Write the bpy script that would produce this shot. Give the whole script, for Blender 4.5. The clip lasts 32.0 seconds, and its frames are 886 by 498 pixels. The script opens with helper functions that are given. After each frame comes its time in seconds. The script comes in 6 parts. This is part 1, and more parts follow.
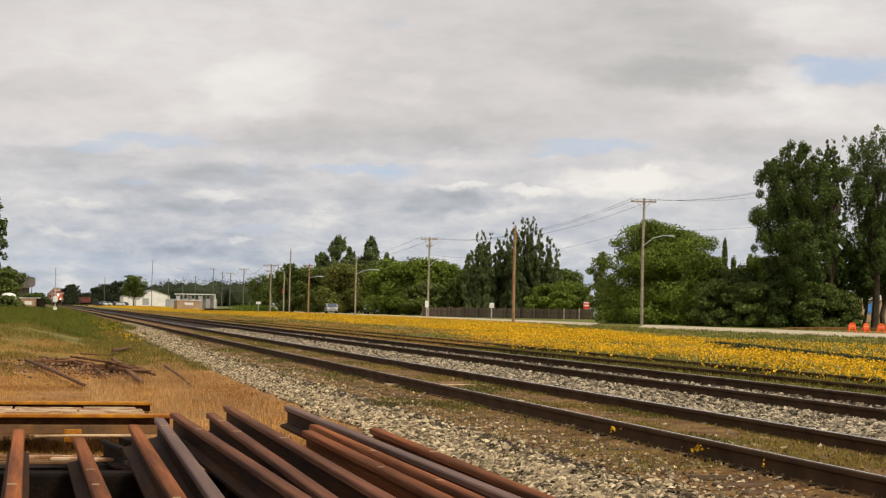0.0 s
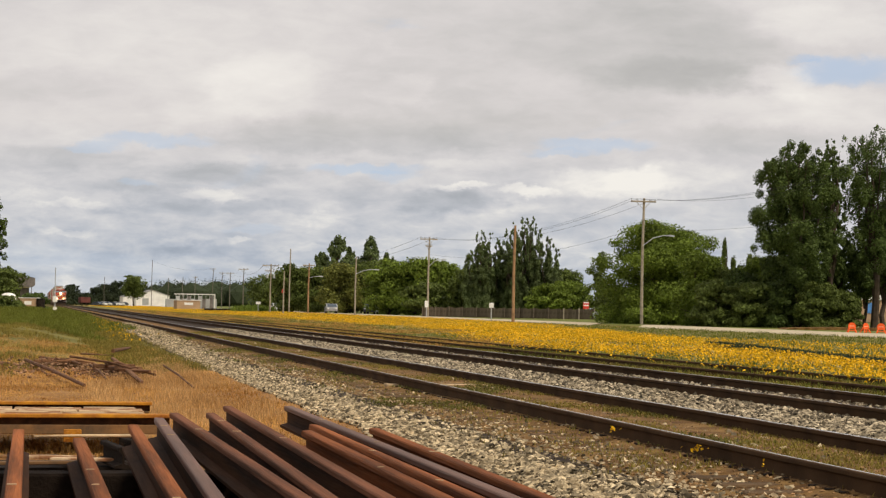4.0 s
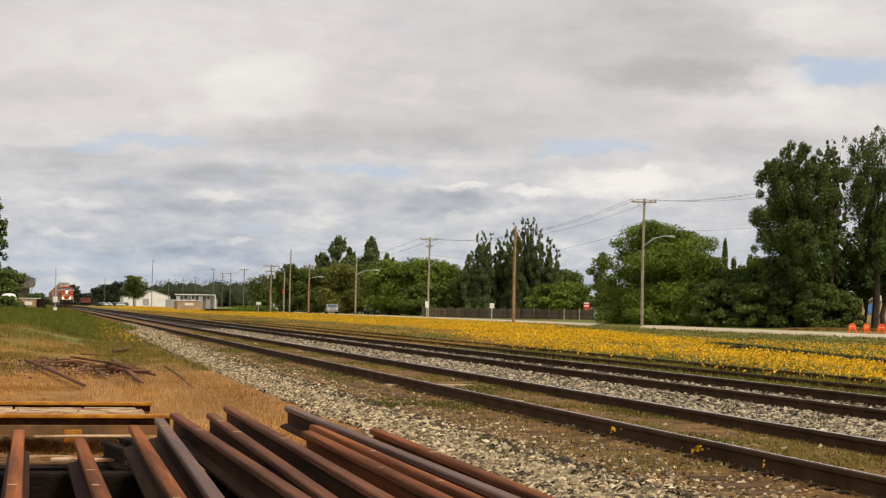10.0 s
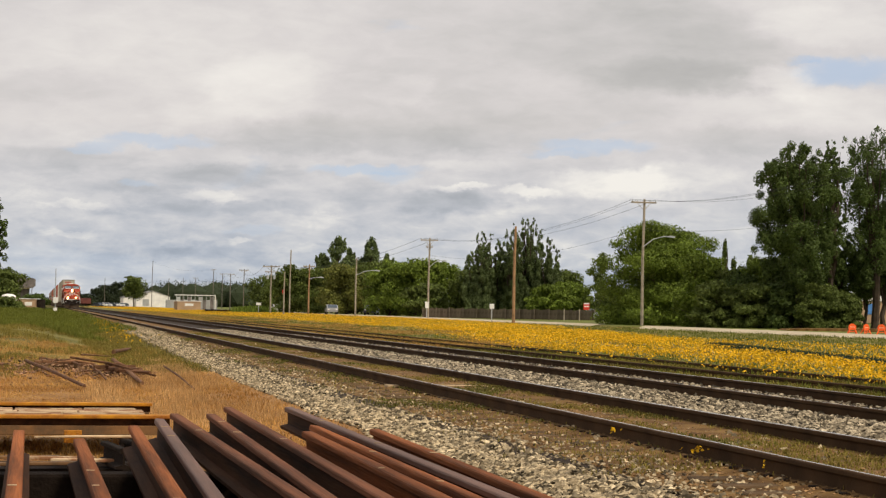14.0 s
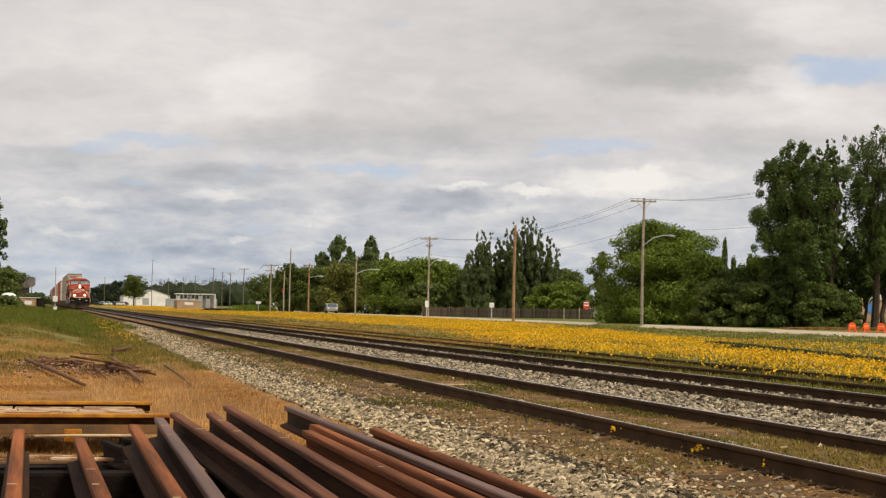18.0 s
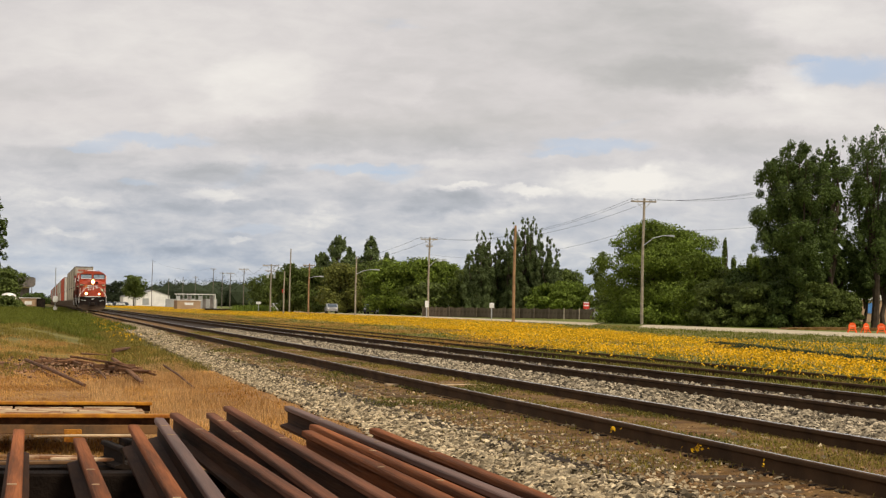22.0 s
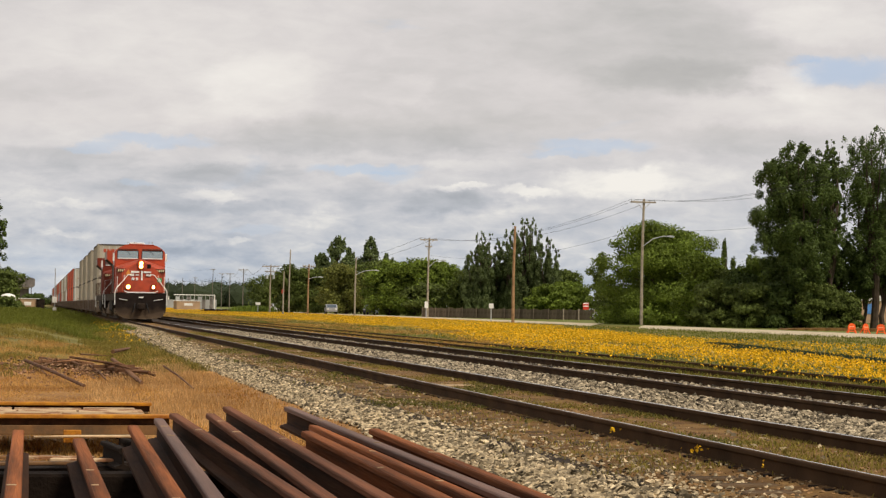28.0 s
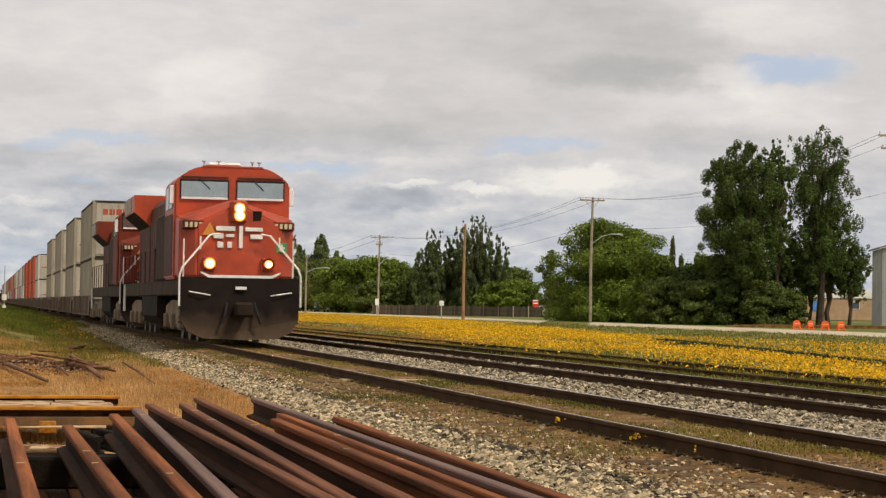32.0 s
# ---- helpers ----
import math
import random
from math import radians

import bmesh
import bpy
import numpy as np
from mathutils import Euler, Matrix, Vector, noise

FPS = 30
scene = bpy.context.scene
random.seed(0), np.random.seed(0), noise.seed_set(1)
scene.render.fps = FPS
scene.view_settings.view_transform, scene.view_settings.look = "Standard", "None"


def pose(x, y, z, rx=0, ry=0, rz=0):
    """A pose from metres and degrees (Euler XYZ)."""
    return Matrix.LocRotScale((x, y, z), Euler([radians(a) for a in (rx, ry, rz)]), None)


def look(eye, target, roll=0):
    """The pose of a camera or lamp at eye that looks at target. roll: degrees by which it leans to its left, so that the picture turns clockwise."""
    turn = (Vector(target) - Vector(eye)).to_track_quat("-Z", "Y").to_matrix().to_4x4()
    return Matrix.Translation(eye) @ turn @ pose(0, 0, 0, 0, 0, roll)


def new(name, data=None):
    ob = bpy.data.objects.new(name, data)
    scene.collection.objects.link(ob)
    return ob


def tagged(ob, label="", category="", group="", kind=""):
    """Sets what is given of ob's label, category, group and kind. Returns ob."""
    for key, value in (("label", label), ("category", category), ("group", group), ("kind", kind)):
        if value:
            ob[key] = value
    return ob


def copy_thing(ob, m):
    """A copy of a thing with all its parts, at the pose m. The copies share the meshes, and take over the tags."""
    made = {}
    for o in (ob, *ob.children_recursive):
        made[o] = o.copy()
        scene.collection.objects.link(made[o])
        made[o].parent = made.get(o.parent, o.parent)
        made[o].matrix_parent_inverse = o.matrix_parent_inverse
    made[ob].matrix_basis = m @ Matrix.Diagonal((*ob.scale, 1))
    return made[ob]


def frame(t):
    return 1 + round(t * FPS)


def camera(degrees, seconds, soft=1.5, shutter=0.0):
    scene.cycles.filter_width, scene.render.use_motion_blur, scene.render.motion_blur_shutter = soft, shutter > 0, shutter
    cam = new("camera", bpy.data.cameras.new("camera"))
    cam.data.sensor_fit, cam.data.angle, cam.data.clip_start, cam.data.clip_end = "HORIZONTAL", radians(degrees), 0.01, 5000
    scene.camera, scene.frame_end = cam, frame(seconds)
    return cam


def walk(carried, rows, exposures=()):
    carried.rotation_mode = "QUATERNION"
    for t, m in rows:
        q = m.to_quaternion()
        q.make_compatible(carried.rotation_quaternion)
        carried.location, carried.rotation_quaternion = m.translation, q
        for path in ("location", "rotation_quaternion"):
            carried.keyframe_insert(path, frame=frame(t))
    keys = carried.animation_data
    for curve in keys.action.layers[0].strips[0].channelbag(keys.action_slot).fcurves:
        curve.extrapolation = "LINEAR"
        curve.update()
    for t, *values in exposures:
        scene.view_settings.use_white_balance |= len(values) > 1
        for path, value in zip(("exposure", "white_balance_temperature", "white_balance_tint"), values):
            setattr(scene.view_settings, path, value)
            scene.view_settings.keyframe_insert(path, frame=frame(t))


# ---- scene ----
cam = camera(26.0, 32.0, soft=1.3, shutter=0.4)


def aim(yaw, pitch, roll, back=0.0, side=0.0):
    """Pose of the camera on its stand: degrees, and metres that it is drawn back and aside."""
    a = radians(11.85)
    return pose(side * math.cos(a) - back * math.sin(a), -side * math.sin(a) - back * math.cos(a), 1.028, 90 + pitch, 0, -yaw) @ pose(0, 0, 0, 0, 0, roll)


walk(cam, [
    (0.0, aim(11.845, 1.759, 0.900)), (3.0, aim(11.85, 1.762, 0.900)), (6.0, aim(11.853, 1.749, 0.890)), (9.0, aim(11.838, 1.770, 0.905)),
    (11.0, aim(11.84, 1.774, 0.905)), (13.0, aim(11.838, 1.790, 0.905)), (17.0, aim(11.848, 1.759, 0.895)), (19.0, aim(11.84, 1.750, 0.900)),
    (21.0, aim(11.838, 1.756, 0.900)), (23.0, aim(11.85, 1.762, 0.895)), (25.0, aim(11.842, 1.767, 0.905)), (28.0, aim(11.858, 1.778, 0.90)),
    (29.0, aim(11.854, 1.782, 0.92)), (29.5, aim(11.883, 1.858, 0.94)), (30.0, aim(11.896, 1.785, 0.94)),
    (30.5, aim(11.909, 1.720, 0.95, 0.365, -0.023)), (31.0, aim(12.605, 1.791, 0.93, 0.42, -0.016)),
    (31.5, aim(13.06, 1.787, 0.90, 0.49, -0.024)), (32.0, aim(13.35, 1.719, 0.86, 1.12, -0.054))],
    [(0.0, 0.0), (31.2, 0.0), (32.0, -0.03)])

# ---- light ----
SUN_ELEVATION, SUN_AZIMUTH = 50.0, 148.0
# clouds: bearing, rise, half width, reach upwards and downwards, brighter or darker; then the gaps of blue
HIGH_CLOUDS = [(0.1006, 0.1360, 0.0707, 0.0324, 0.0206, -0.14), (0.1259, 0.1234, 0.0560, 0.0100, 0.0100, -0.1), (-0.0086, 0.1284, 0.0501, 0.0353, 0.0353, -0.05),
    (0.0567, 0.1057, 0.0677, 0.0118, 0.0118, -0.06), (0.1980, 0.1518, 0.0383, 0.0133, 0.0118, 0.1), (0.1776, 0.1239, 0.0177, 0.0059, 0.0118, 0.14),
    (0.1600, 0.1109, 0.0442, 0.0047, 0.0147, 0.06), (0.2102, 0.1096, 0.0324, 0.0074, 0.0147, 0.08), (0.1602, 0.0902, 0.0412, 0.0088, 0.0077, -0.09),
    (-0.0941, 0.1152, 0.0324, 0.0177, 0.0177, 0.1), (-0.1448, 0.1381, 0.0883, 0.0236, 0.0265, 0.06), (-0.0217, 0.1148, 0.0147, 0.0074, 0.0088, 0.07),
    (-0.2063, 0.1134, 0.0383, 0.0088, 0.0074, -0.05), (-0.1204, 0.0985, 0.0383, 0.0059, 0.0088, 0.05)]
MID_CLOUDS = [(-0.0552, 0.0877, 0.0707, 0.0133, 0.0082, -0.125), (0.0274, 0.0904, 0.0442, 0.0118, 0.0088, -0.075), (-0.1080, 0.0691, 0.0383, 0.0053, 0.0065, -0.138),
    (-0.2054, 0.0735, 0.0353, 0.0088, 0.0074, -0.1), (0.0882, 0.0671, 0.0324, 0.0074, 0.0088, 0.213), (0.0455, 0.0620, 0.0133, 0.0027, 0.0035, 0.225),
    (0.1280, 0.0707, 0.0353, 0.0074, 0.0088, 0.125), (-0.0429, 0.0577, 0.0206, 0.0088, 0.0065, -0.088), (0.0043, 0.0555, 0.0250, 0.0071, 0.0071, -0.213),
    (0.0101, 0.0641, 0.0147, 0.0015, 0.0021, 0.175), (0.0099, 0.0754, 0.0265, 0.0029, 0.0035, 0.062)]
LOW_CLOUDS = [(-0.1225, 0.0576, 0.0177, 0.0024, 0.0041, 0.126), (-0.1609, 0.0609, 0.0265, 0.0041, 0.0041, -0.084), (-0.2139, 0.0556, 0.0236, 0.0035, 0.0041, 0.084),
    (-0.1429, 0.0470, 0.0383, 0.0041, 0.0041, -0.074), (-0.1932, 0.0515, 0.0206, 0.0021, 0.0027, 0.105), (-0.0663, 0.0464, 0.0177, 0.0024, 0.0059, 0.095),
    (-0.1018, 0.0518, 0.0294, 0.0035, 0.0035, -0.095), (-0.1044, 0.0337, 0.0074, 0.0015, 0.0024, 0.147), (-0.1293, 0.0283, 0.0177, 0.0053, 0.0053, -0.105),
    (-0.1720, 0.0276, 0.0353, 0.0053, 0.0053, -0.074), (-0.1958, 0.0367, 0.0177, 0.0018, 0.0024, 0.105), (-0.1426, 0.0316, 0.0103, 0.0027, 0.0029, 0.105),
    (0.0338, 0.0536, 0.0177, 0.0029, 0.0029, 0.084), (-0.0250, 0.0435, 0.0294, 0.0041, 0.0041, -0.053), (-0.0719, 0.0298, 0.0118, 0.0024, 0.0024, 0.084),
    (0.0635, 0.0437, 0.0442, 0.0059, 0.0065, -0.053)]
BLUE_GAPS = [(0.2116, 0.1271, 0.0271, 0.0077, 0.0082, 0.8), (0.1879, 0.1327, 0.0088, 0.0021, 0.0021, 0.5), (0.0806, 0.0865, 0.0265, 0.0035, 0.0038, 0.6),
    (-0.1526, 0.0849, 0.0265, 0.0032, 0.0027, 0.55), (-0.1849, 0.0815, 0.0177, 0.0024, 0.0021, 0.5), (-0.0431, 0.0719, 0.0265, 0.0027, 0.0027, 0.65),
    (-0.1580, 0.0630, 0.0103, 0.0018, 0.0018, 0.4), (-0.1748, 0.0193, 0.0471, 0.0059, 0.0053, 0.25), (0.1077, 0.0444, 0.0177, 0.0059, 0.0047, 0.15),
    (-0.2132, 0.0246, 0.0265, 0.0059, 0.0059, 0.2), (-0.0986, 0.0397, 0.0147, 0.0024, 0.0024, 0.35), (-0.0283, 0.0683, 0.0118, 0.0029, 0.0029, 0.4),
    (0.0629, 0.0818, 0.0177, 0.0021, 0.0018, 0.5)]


def build_world():
    world = bpy.data.worlds.new("overcast_sky")
    scene.world = world
    world.use_nodes = True
    nt = world.node_tree
    nt.nodes.clear()
    out = nt.nodes.new("ShaderNodeOutputWorld")
    bg = nt.nodes.new("ShaderNodeBackground")
    nt.links.new(bg.outputs[0], out.inputs[0])
    sky = nt.nodes.new("ShaderNodeTexSky")
    sky.sky_type = "NISHITA"
    sky.sun_disc = False
    sky.sun_elevation = radians(SUN_ELEVATION)
    sky.sun_rotation = radians(SUN_AZIMUTH)
    co = nt.nodes.new("ShaderNodeTexCoord")

    def math_node(op, a, b=None, c=None):
        n = nt.nodes.new("ShaderNodeMath")
        n.operation = op
        for i, v in enumerate((a, b, c)):
            if v is None:
                continue
            if isinstance(v, (int, float)):
                n.inputs[i].default_value = v
            else:
                nt.links.new(v, n.inputs[i])
        return n.outputs[0]

    def dot(v):
        n = nt.nodes.new("ShaderNodeVectorMath")
        n.operation = "DOT_PRODUCT"
        nt.links.new(co.outputs["Generated"], n.inputs[0])
        n.inputs[1].default_value = v
        return n.outputs["Value"]

    sep = nt.nodes.new("ShaderNodeSeparateXYZ")
    nt.links.new(co.outputs["Generated"], sep.inputs[0])
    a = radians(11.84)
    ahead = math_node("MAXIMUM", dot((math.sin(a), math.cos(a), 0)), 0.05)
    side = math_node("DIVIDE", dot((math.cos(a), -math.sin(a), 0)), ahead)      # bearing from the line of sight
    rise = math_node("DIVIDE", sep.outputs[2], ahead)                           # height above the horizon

    def clouds(stretch, scale, detail, rough, offset, distort=0.0):
        m = nt.nodes.new("ShaderNodeMapping")
        m.inputs["Location"].default_value = offset
        m.inputs["Scale"].default_value = stretch
        nt.links.new(co.outputs["Generated"], m.inputs[0])
        n = nt.nodes.new("ShaderNodeTexNoise")
        n.inputs["Scale"].default_value, n.inputs["Detail"].default_value = scale, detail
        n.inputs["Roughness"].default_value, n.inputs["Distortion"].default_value = rough, distort
        nt.links.new(m.outputs[0], n.inputs[0])
        return n.outputs[0]

    def ramp(fac, stops, mode="LINEAR"):
        r = nt.nodes.new("ShaderNodeValToRGB")
        r.color_ramp.interpolation = mode
        el = r.color_ramp.elements
        while len(el) < len(stops):
            el.new(0.5)
        for e, (p, c) in zip(el, stops):
            e.position, e.color = p, (*c, 1)
        nt.links.new(fac, r.inputs[0])
        return r.outputs[0]

    def mix(fac, a, b):
        n = nt.nodes.new("ShaderNodeMix")
        n.data_type = "RGBA"
        for i, v in ((0, fac), (6, a), (7, b)):
            if isinstance(v, (int, float)):
                n.inputs[i].default_value = v
            elif isinstance(v, tuple):
                n.inputs[i].default_value = (*v, 1)
            else:
                nt.links.new(v, n.inputs[i])
        return n.outputs[2]

    wide = math_node("MULTIPLY", math_node("SUBTRACT", clouds((1, 1, 2.0), 34, 8, 0.62, (4, 1, 2)), 0.5), 0.040)
    tall = math_node("MULTIPLY", math_node("SUBTRACT", clouds((1, 1, 1.6), 60, 8, 0.62, (1, 8, 5)), 0.5), 0.013)
    at_side, at_rise = math_node("ADD", side, wide), math_node("ADD", rise, tall)

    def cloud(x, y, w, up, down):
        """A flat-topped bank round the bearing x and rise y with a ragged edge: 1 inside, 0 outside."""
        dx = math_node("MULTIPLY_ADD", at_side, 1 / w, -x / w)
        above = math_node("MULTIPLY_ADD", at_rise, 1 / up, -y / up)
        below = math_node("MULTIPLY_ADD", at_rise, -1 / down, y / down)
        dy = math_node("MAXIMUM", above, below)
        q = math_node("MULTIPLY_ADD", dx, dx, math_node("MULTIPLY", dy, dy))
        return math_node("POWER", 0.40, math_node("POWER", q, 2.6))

    near_horizon = math_node("SUBTRACT", 1.0, math_node("MULTIPLY", math_node("SUBTRACT", rise, 0.016), 12.5))
    near_horizon.node.use_clamp = True
    level = math_node("MULTIPLY_ADD", math_node("SUBTRACT", clouds((1, 1, 2.4), 9, 7, 0.52, (1.3, 0.2, 0.4), 0.5), 0.5), 0.26, 0.685)
    fine = math_node("SUBTRACT", clouds((1, 1, 3.0), 42, 8, 0.58, (7, 3, 1), 0.3), 0.5)
    level = math_node("ADD", level, math_node("MULTIPLY", fine, math_node("MULTIPLY_ADD", near_horizon, 0.58, 0.20)))
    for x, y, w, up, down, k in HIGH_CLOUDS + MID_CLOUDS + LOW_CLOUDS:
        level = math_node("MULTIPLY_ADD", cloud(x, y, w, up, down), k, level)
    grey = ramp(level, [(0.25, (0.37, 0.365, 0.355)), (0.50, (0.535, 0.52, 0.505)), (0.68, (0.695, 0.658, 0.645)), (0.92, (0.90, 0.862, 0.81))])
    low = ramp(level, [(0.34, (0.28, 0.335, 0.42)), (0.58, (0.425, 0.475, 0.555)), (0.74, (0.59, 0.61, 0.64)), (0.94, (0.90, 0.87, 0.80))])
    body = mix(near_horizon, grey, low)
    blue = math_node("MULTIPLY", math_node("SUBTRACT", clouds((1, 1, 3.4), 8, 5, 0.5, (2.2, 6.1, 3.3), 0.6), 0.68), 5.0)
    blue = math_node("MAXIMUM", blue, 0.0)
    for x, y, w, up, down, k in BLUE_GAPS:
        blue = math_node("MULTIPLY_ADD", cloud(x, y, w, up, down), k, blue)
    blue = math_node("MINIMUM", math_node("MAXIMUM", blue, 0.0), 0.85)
    scaled = nt.nodes.new("ShaderNodeVectorMath")
    scaled.operation = "SCALE"
    nt.links.new(sky.outputs[0], scaled.inputs[0])
    scaled.inputs["Scale"].default_value = 0.10
    clear = mix(0.75, scaled.outputs[0], (0.50, 0.60, 0.78))
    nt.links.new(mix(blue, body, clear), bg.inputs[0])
    bg.inputs[1].default_value = 1.0


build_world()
sun = new("sun", bpy.data.lights.new("sun", "SUN"))
sun.data.energy, sun.data.angle, sun.data.color = 2.8, radians(11), (1.0, 0.90, 0.74)
sun.matrix_basis = look((math.sin(radians(SUN_AZIMUTH)), math.cos(radians(SUN_AZIMUTH)), math.tan(radians(SUN_ELEVATION))), (0, 0, 0))


# ---- materials ----
def mat(name, col, rough=0.8, metal=0.0, var=0.25, scale=3.0, fine=40.0, bump=0.15, col2=None, island=0.0, objvar=0.0, emit=0.0, thin=False, patchy=False, streak=1.0):
    """Painted, mineral or plant surface: base colour broken up at two scales, with fine relief."""
    m = bpy.data.materials.new(name)
    m.use_nodes = True
    nt = m.node_tree
    b = nt.nodes["Principled BSDF"]
    b.inputs["Roughness"].default_value, b.inputs["Metallic"].default_value = rough, metal
    b.inputs["Specular IOR Level"].default_value = 0.5 if rough < 0.5 else 0.12      # dust, rust and leaves hardly shine
    co = nt.nodes.new("ShaderNodeTexCoord")
    n1, n2 = nt.nodes.new("ShaderNodeTexNoise"), nt.nodes.new("ShaderNodeTexNoise")
    for n, s, d in ((n1, scale, 4), (n2, fine, 3)):
        n.inputs["Scale"].default_value, n.inputs["Detail"].default_value = s, d
        run = nt.nodes.new("ShaderNodeMapping")
        run.inputs["Scale"].default_value = (1, streak, 1)
        nt.links.new(co.outputs["Object"], run.inputs[0])
        nt.links.new(run.outputs[0], n.inputs[0])
    mixes = nt.nodes.new("ShaderNodeMix")
    mixes.data_type = "RGBA"
    c2 = col2 or tuple(min(1.0, c * (1 + var)) for c in col)
    c1 = tuple(c * (1 - var) for c in col)
    mixes.inputs[6].default_value, mixes.inputs[7].default_value = (*c1, 1), (*c2, 1)
    add = nt.nodes.new("ShaderNodeMath")
    add.operation = "MULTIPLY_ADD"
    nt.links.new(n2.outputs[0], add.inputs[0])
    add.inputs[1].default_value = 0.5
    rng = nt.nodes.new("ShaderNodeMapRange")
    rng.inputs[1].default_value, rng.inputs[2].default_value = (0.44, 0.56) if patchy else (0.3, 0.72)
    nt.links.new(n1.outputs[0], rng.inputs[0])
    sub = nt.nodes.new("ShaderNodeMath")
    sub.operation = "SUBTRACT"
    nt.links.new(rng.outputs[0], sub.inputs[0])
    sub.inputs[1].default_value = 0.25
    nt.links.new(sub.outputs[0], add.inputs[2])
    add.use_clamp = True
    nt.links.new(add.outputs[0], mixes.inputs[0])
    colour = mixes.outputs[2]
    if island or objvar:
        hsv = nt.nodes.new("ShaderNodeHueSaturation")
        src = nt.nodes.new("ShaderNodeNewGeometry") if island else nt.nodes.new("ShaderNodeObjectInfo")
        r = nt.nodes.new("ShaderNodeMapRange")
        k = island or objvar
        r.inputs[3].default_value, r.inputs[4].default_value = 1 - k, 1 + k
        nt.links.new(src.outputs["Random Per Island" if island else "Random"], r.inputs[0])
        nt.links.new(r.outputs[0], hsv.inputs["Value"])
        nt.links.new(colour, hsv.inputs["Color"])
        colour = hsv.outputs[0]
    nt.links.new(colour, b.inputs["Base Color"])
    if bump:
        bp = nt.nodes.new("ShaderNodeBump")
        bp.inputs["Strength"].default_value, bp.inputs["Distance"].default_value = bump, 0.02
        nt.links.new(n2.outputs[0], bp.inputs["Height"])
        nt.links.new(bp.outputs[0], b.inputs["Normal"])
    if emit:
        b.inputs["Emission Color"].default_value = (*col, 1)
        b.inputs["Emission Strength"].default_value = emit
    if thin:
        b.inputs["Subsurface Weight"].default_value = 0.0
        tr = nt.nodes.new("ShaderNodeBsdfTranslucent")
        nt.links.new(colour, tr.inputs[0])
        ms = nt.nodes.new("ShaderNodeMixShader")
        ms.inputs[0].default_value = 0.4 if thin is True else thin
        out = nt.nodes["Material Output"]
        nt.links.new(b.outputs[0], ms.inputs[1])
        nt.links.new(tr.outputs[0], ms.inputs[2])
        nt.links.new(ms.outputs[0], out.inputs[0])
    return m


M = {}
M["dry_soil"] = mat("dry_soil", (0.32, 0.150, 0.048), var=0.4, scale=0.9, fine=30, bump=1.0, col2=(0.44, 0.25, 0.095))
M["track_soil"] = mat("track_soil", (0.148, 0.067, 0.020), var=0.5, scale=2.6, fine=30, bump=1.0, col2=(0.250, 0.146, 0.048))
# near-black bed: shade in the gaps between stones is put into its colour
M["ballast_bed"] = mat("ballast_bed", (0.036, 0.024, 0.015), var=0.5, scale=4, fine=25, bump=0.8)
M["stone"] = mat("stone", (0.27, 0.20, 0.112), var=0.5, col2=(0.53, 0.425, 0.27), scale=14, fine=60, bump=0.3, island=0.85)
M["stone_grey"] = mat("stone_grey", (0.20, 0.155, 0.095), var=0.5, col2=(0.46, 0.38, 0.26), scale=14, fine=60, bump=0.3, island=0.9)
M["meadow"] = mat("meadow", (0.135, 0.135, 0.026), var=0.35, scale=0.4, fine=9, bump=0.5, col2=(0.24, 0.19, 0.045))
M["far_grass"] = mat("far_grass", (0.13, 0.145, 0.03), var=0.3, scale=0.05, fine=2, bump=0.1)
M["gravel_road"] = mat("gravel_road", (0.48, 0.40, 0.28), var=0.2, scale=0.5, fine=8, bump=0.3)
M["rail_rust"] = mat("rail_rust", (0.060, 0.033, 0.015), rough=0.9, var=0.35, scale=2, fine=50, bump=0.2)
M["rail_head"] = mat("rail_head", (0.70, 0.68, 0.66), rough=0.26, metal=0.9, var=0.2, scale=2, fine=30, bump=0.03)
M["dash_black"] = mat("dash_black", (0.014, 0.009, 0.006), rough=0.9, var=0.3)
M["tie"] = mat("tie", (0.100, 0.062, 0.032), rough=0.9, var=0.4, scale=4, fine=45, bump=0.5, objvar=0.3)
M["pole_wood"] = mat("pole_wood", (0.33, 0.28, 0.21), var=0.3, scale=2, fine=30, bump=0.3)
M["pole_dark"] = mat("pole_dark", (0.15, 0.13, 0.105), var=0.3, scale=2, fine=30, bump=0.3)
M["pole_brown"] = mat("pole_brown", (0.34, 0.20, 0.105), var=0.3, scale=2, fine=30, bump=0.3)
M["galvanised"] = mat("galvanised", (0.45, 0.46, 0.46), rough=0.5, metal=0.4, var=0.1)
M["wire"] = mat("wire", (0.05, 0.05, 0.055), rough=0.6, var=0.1, bump=0)
M["bark"] = mat("bark", (0.075, 0.055, 0.04), var=0.35, scale=2, fine=18, bump=0.6)
M["leaf_poplar"] = mat("leaf_poplar", (0.082, 0.116, 0.029), rough=0.55, var=0.25, scale=0.35, fine=3, bump=0, island=0.45, thin=0.22)
M["leaf_light"] = mat("leaf_light", (0.140, 0.190, 0.027), rough=0.6, var=0.3, scale=0.3, fine=3, bump=0, island=0.4, thin=0.22)
M["leaf_dark"] = mat("leaf_dark", (0.108, 0.138, 0.032), rough=0.6, var=0.3, scale=0.3, fine=3, bump=0, island=0.4, thin=0.22)
M["leaf_spruce"] = mat("leaf_spruce", (0.125, 0.160, 0.058), rough=0.6, var=0.3, scale=0.3, fine=3, bump=0, island=0.4, thin=0.22)
M["leaf_olive"] = mat("leaf_olive", (0.150, 0.158, 0.036), rough=0.6, var=0.3, scale=0.3, fine=3, bump=0, island=0.4, thin=0.22)
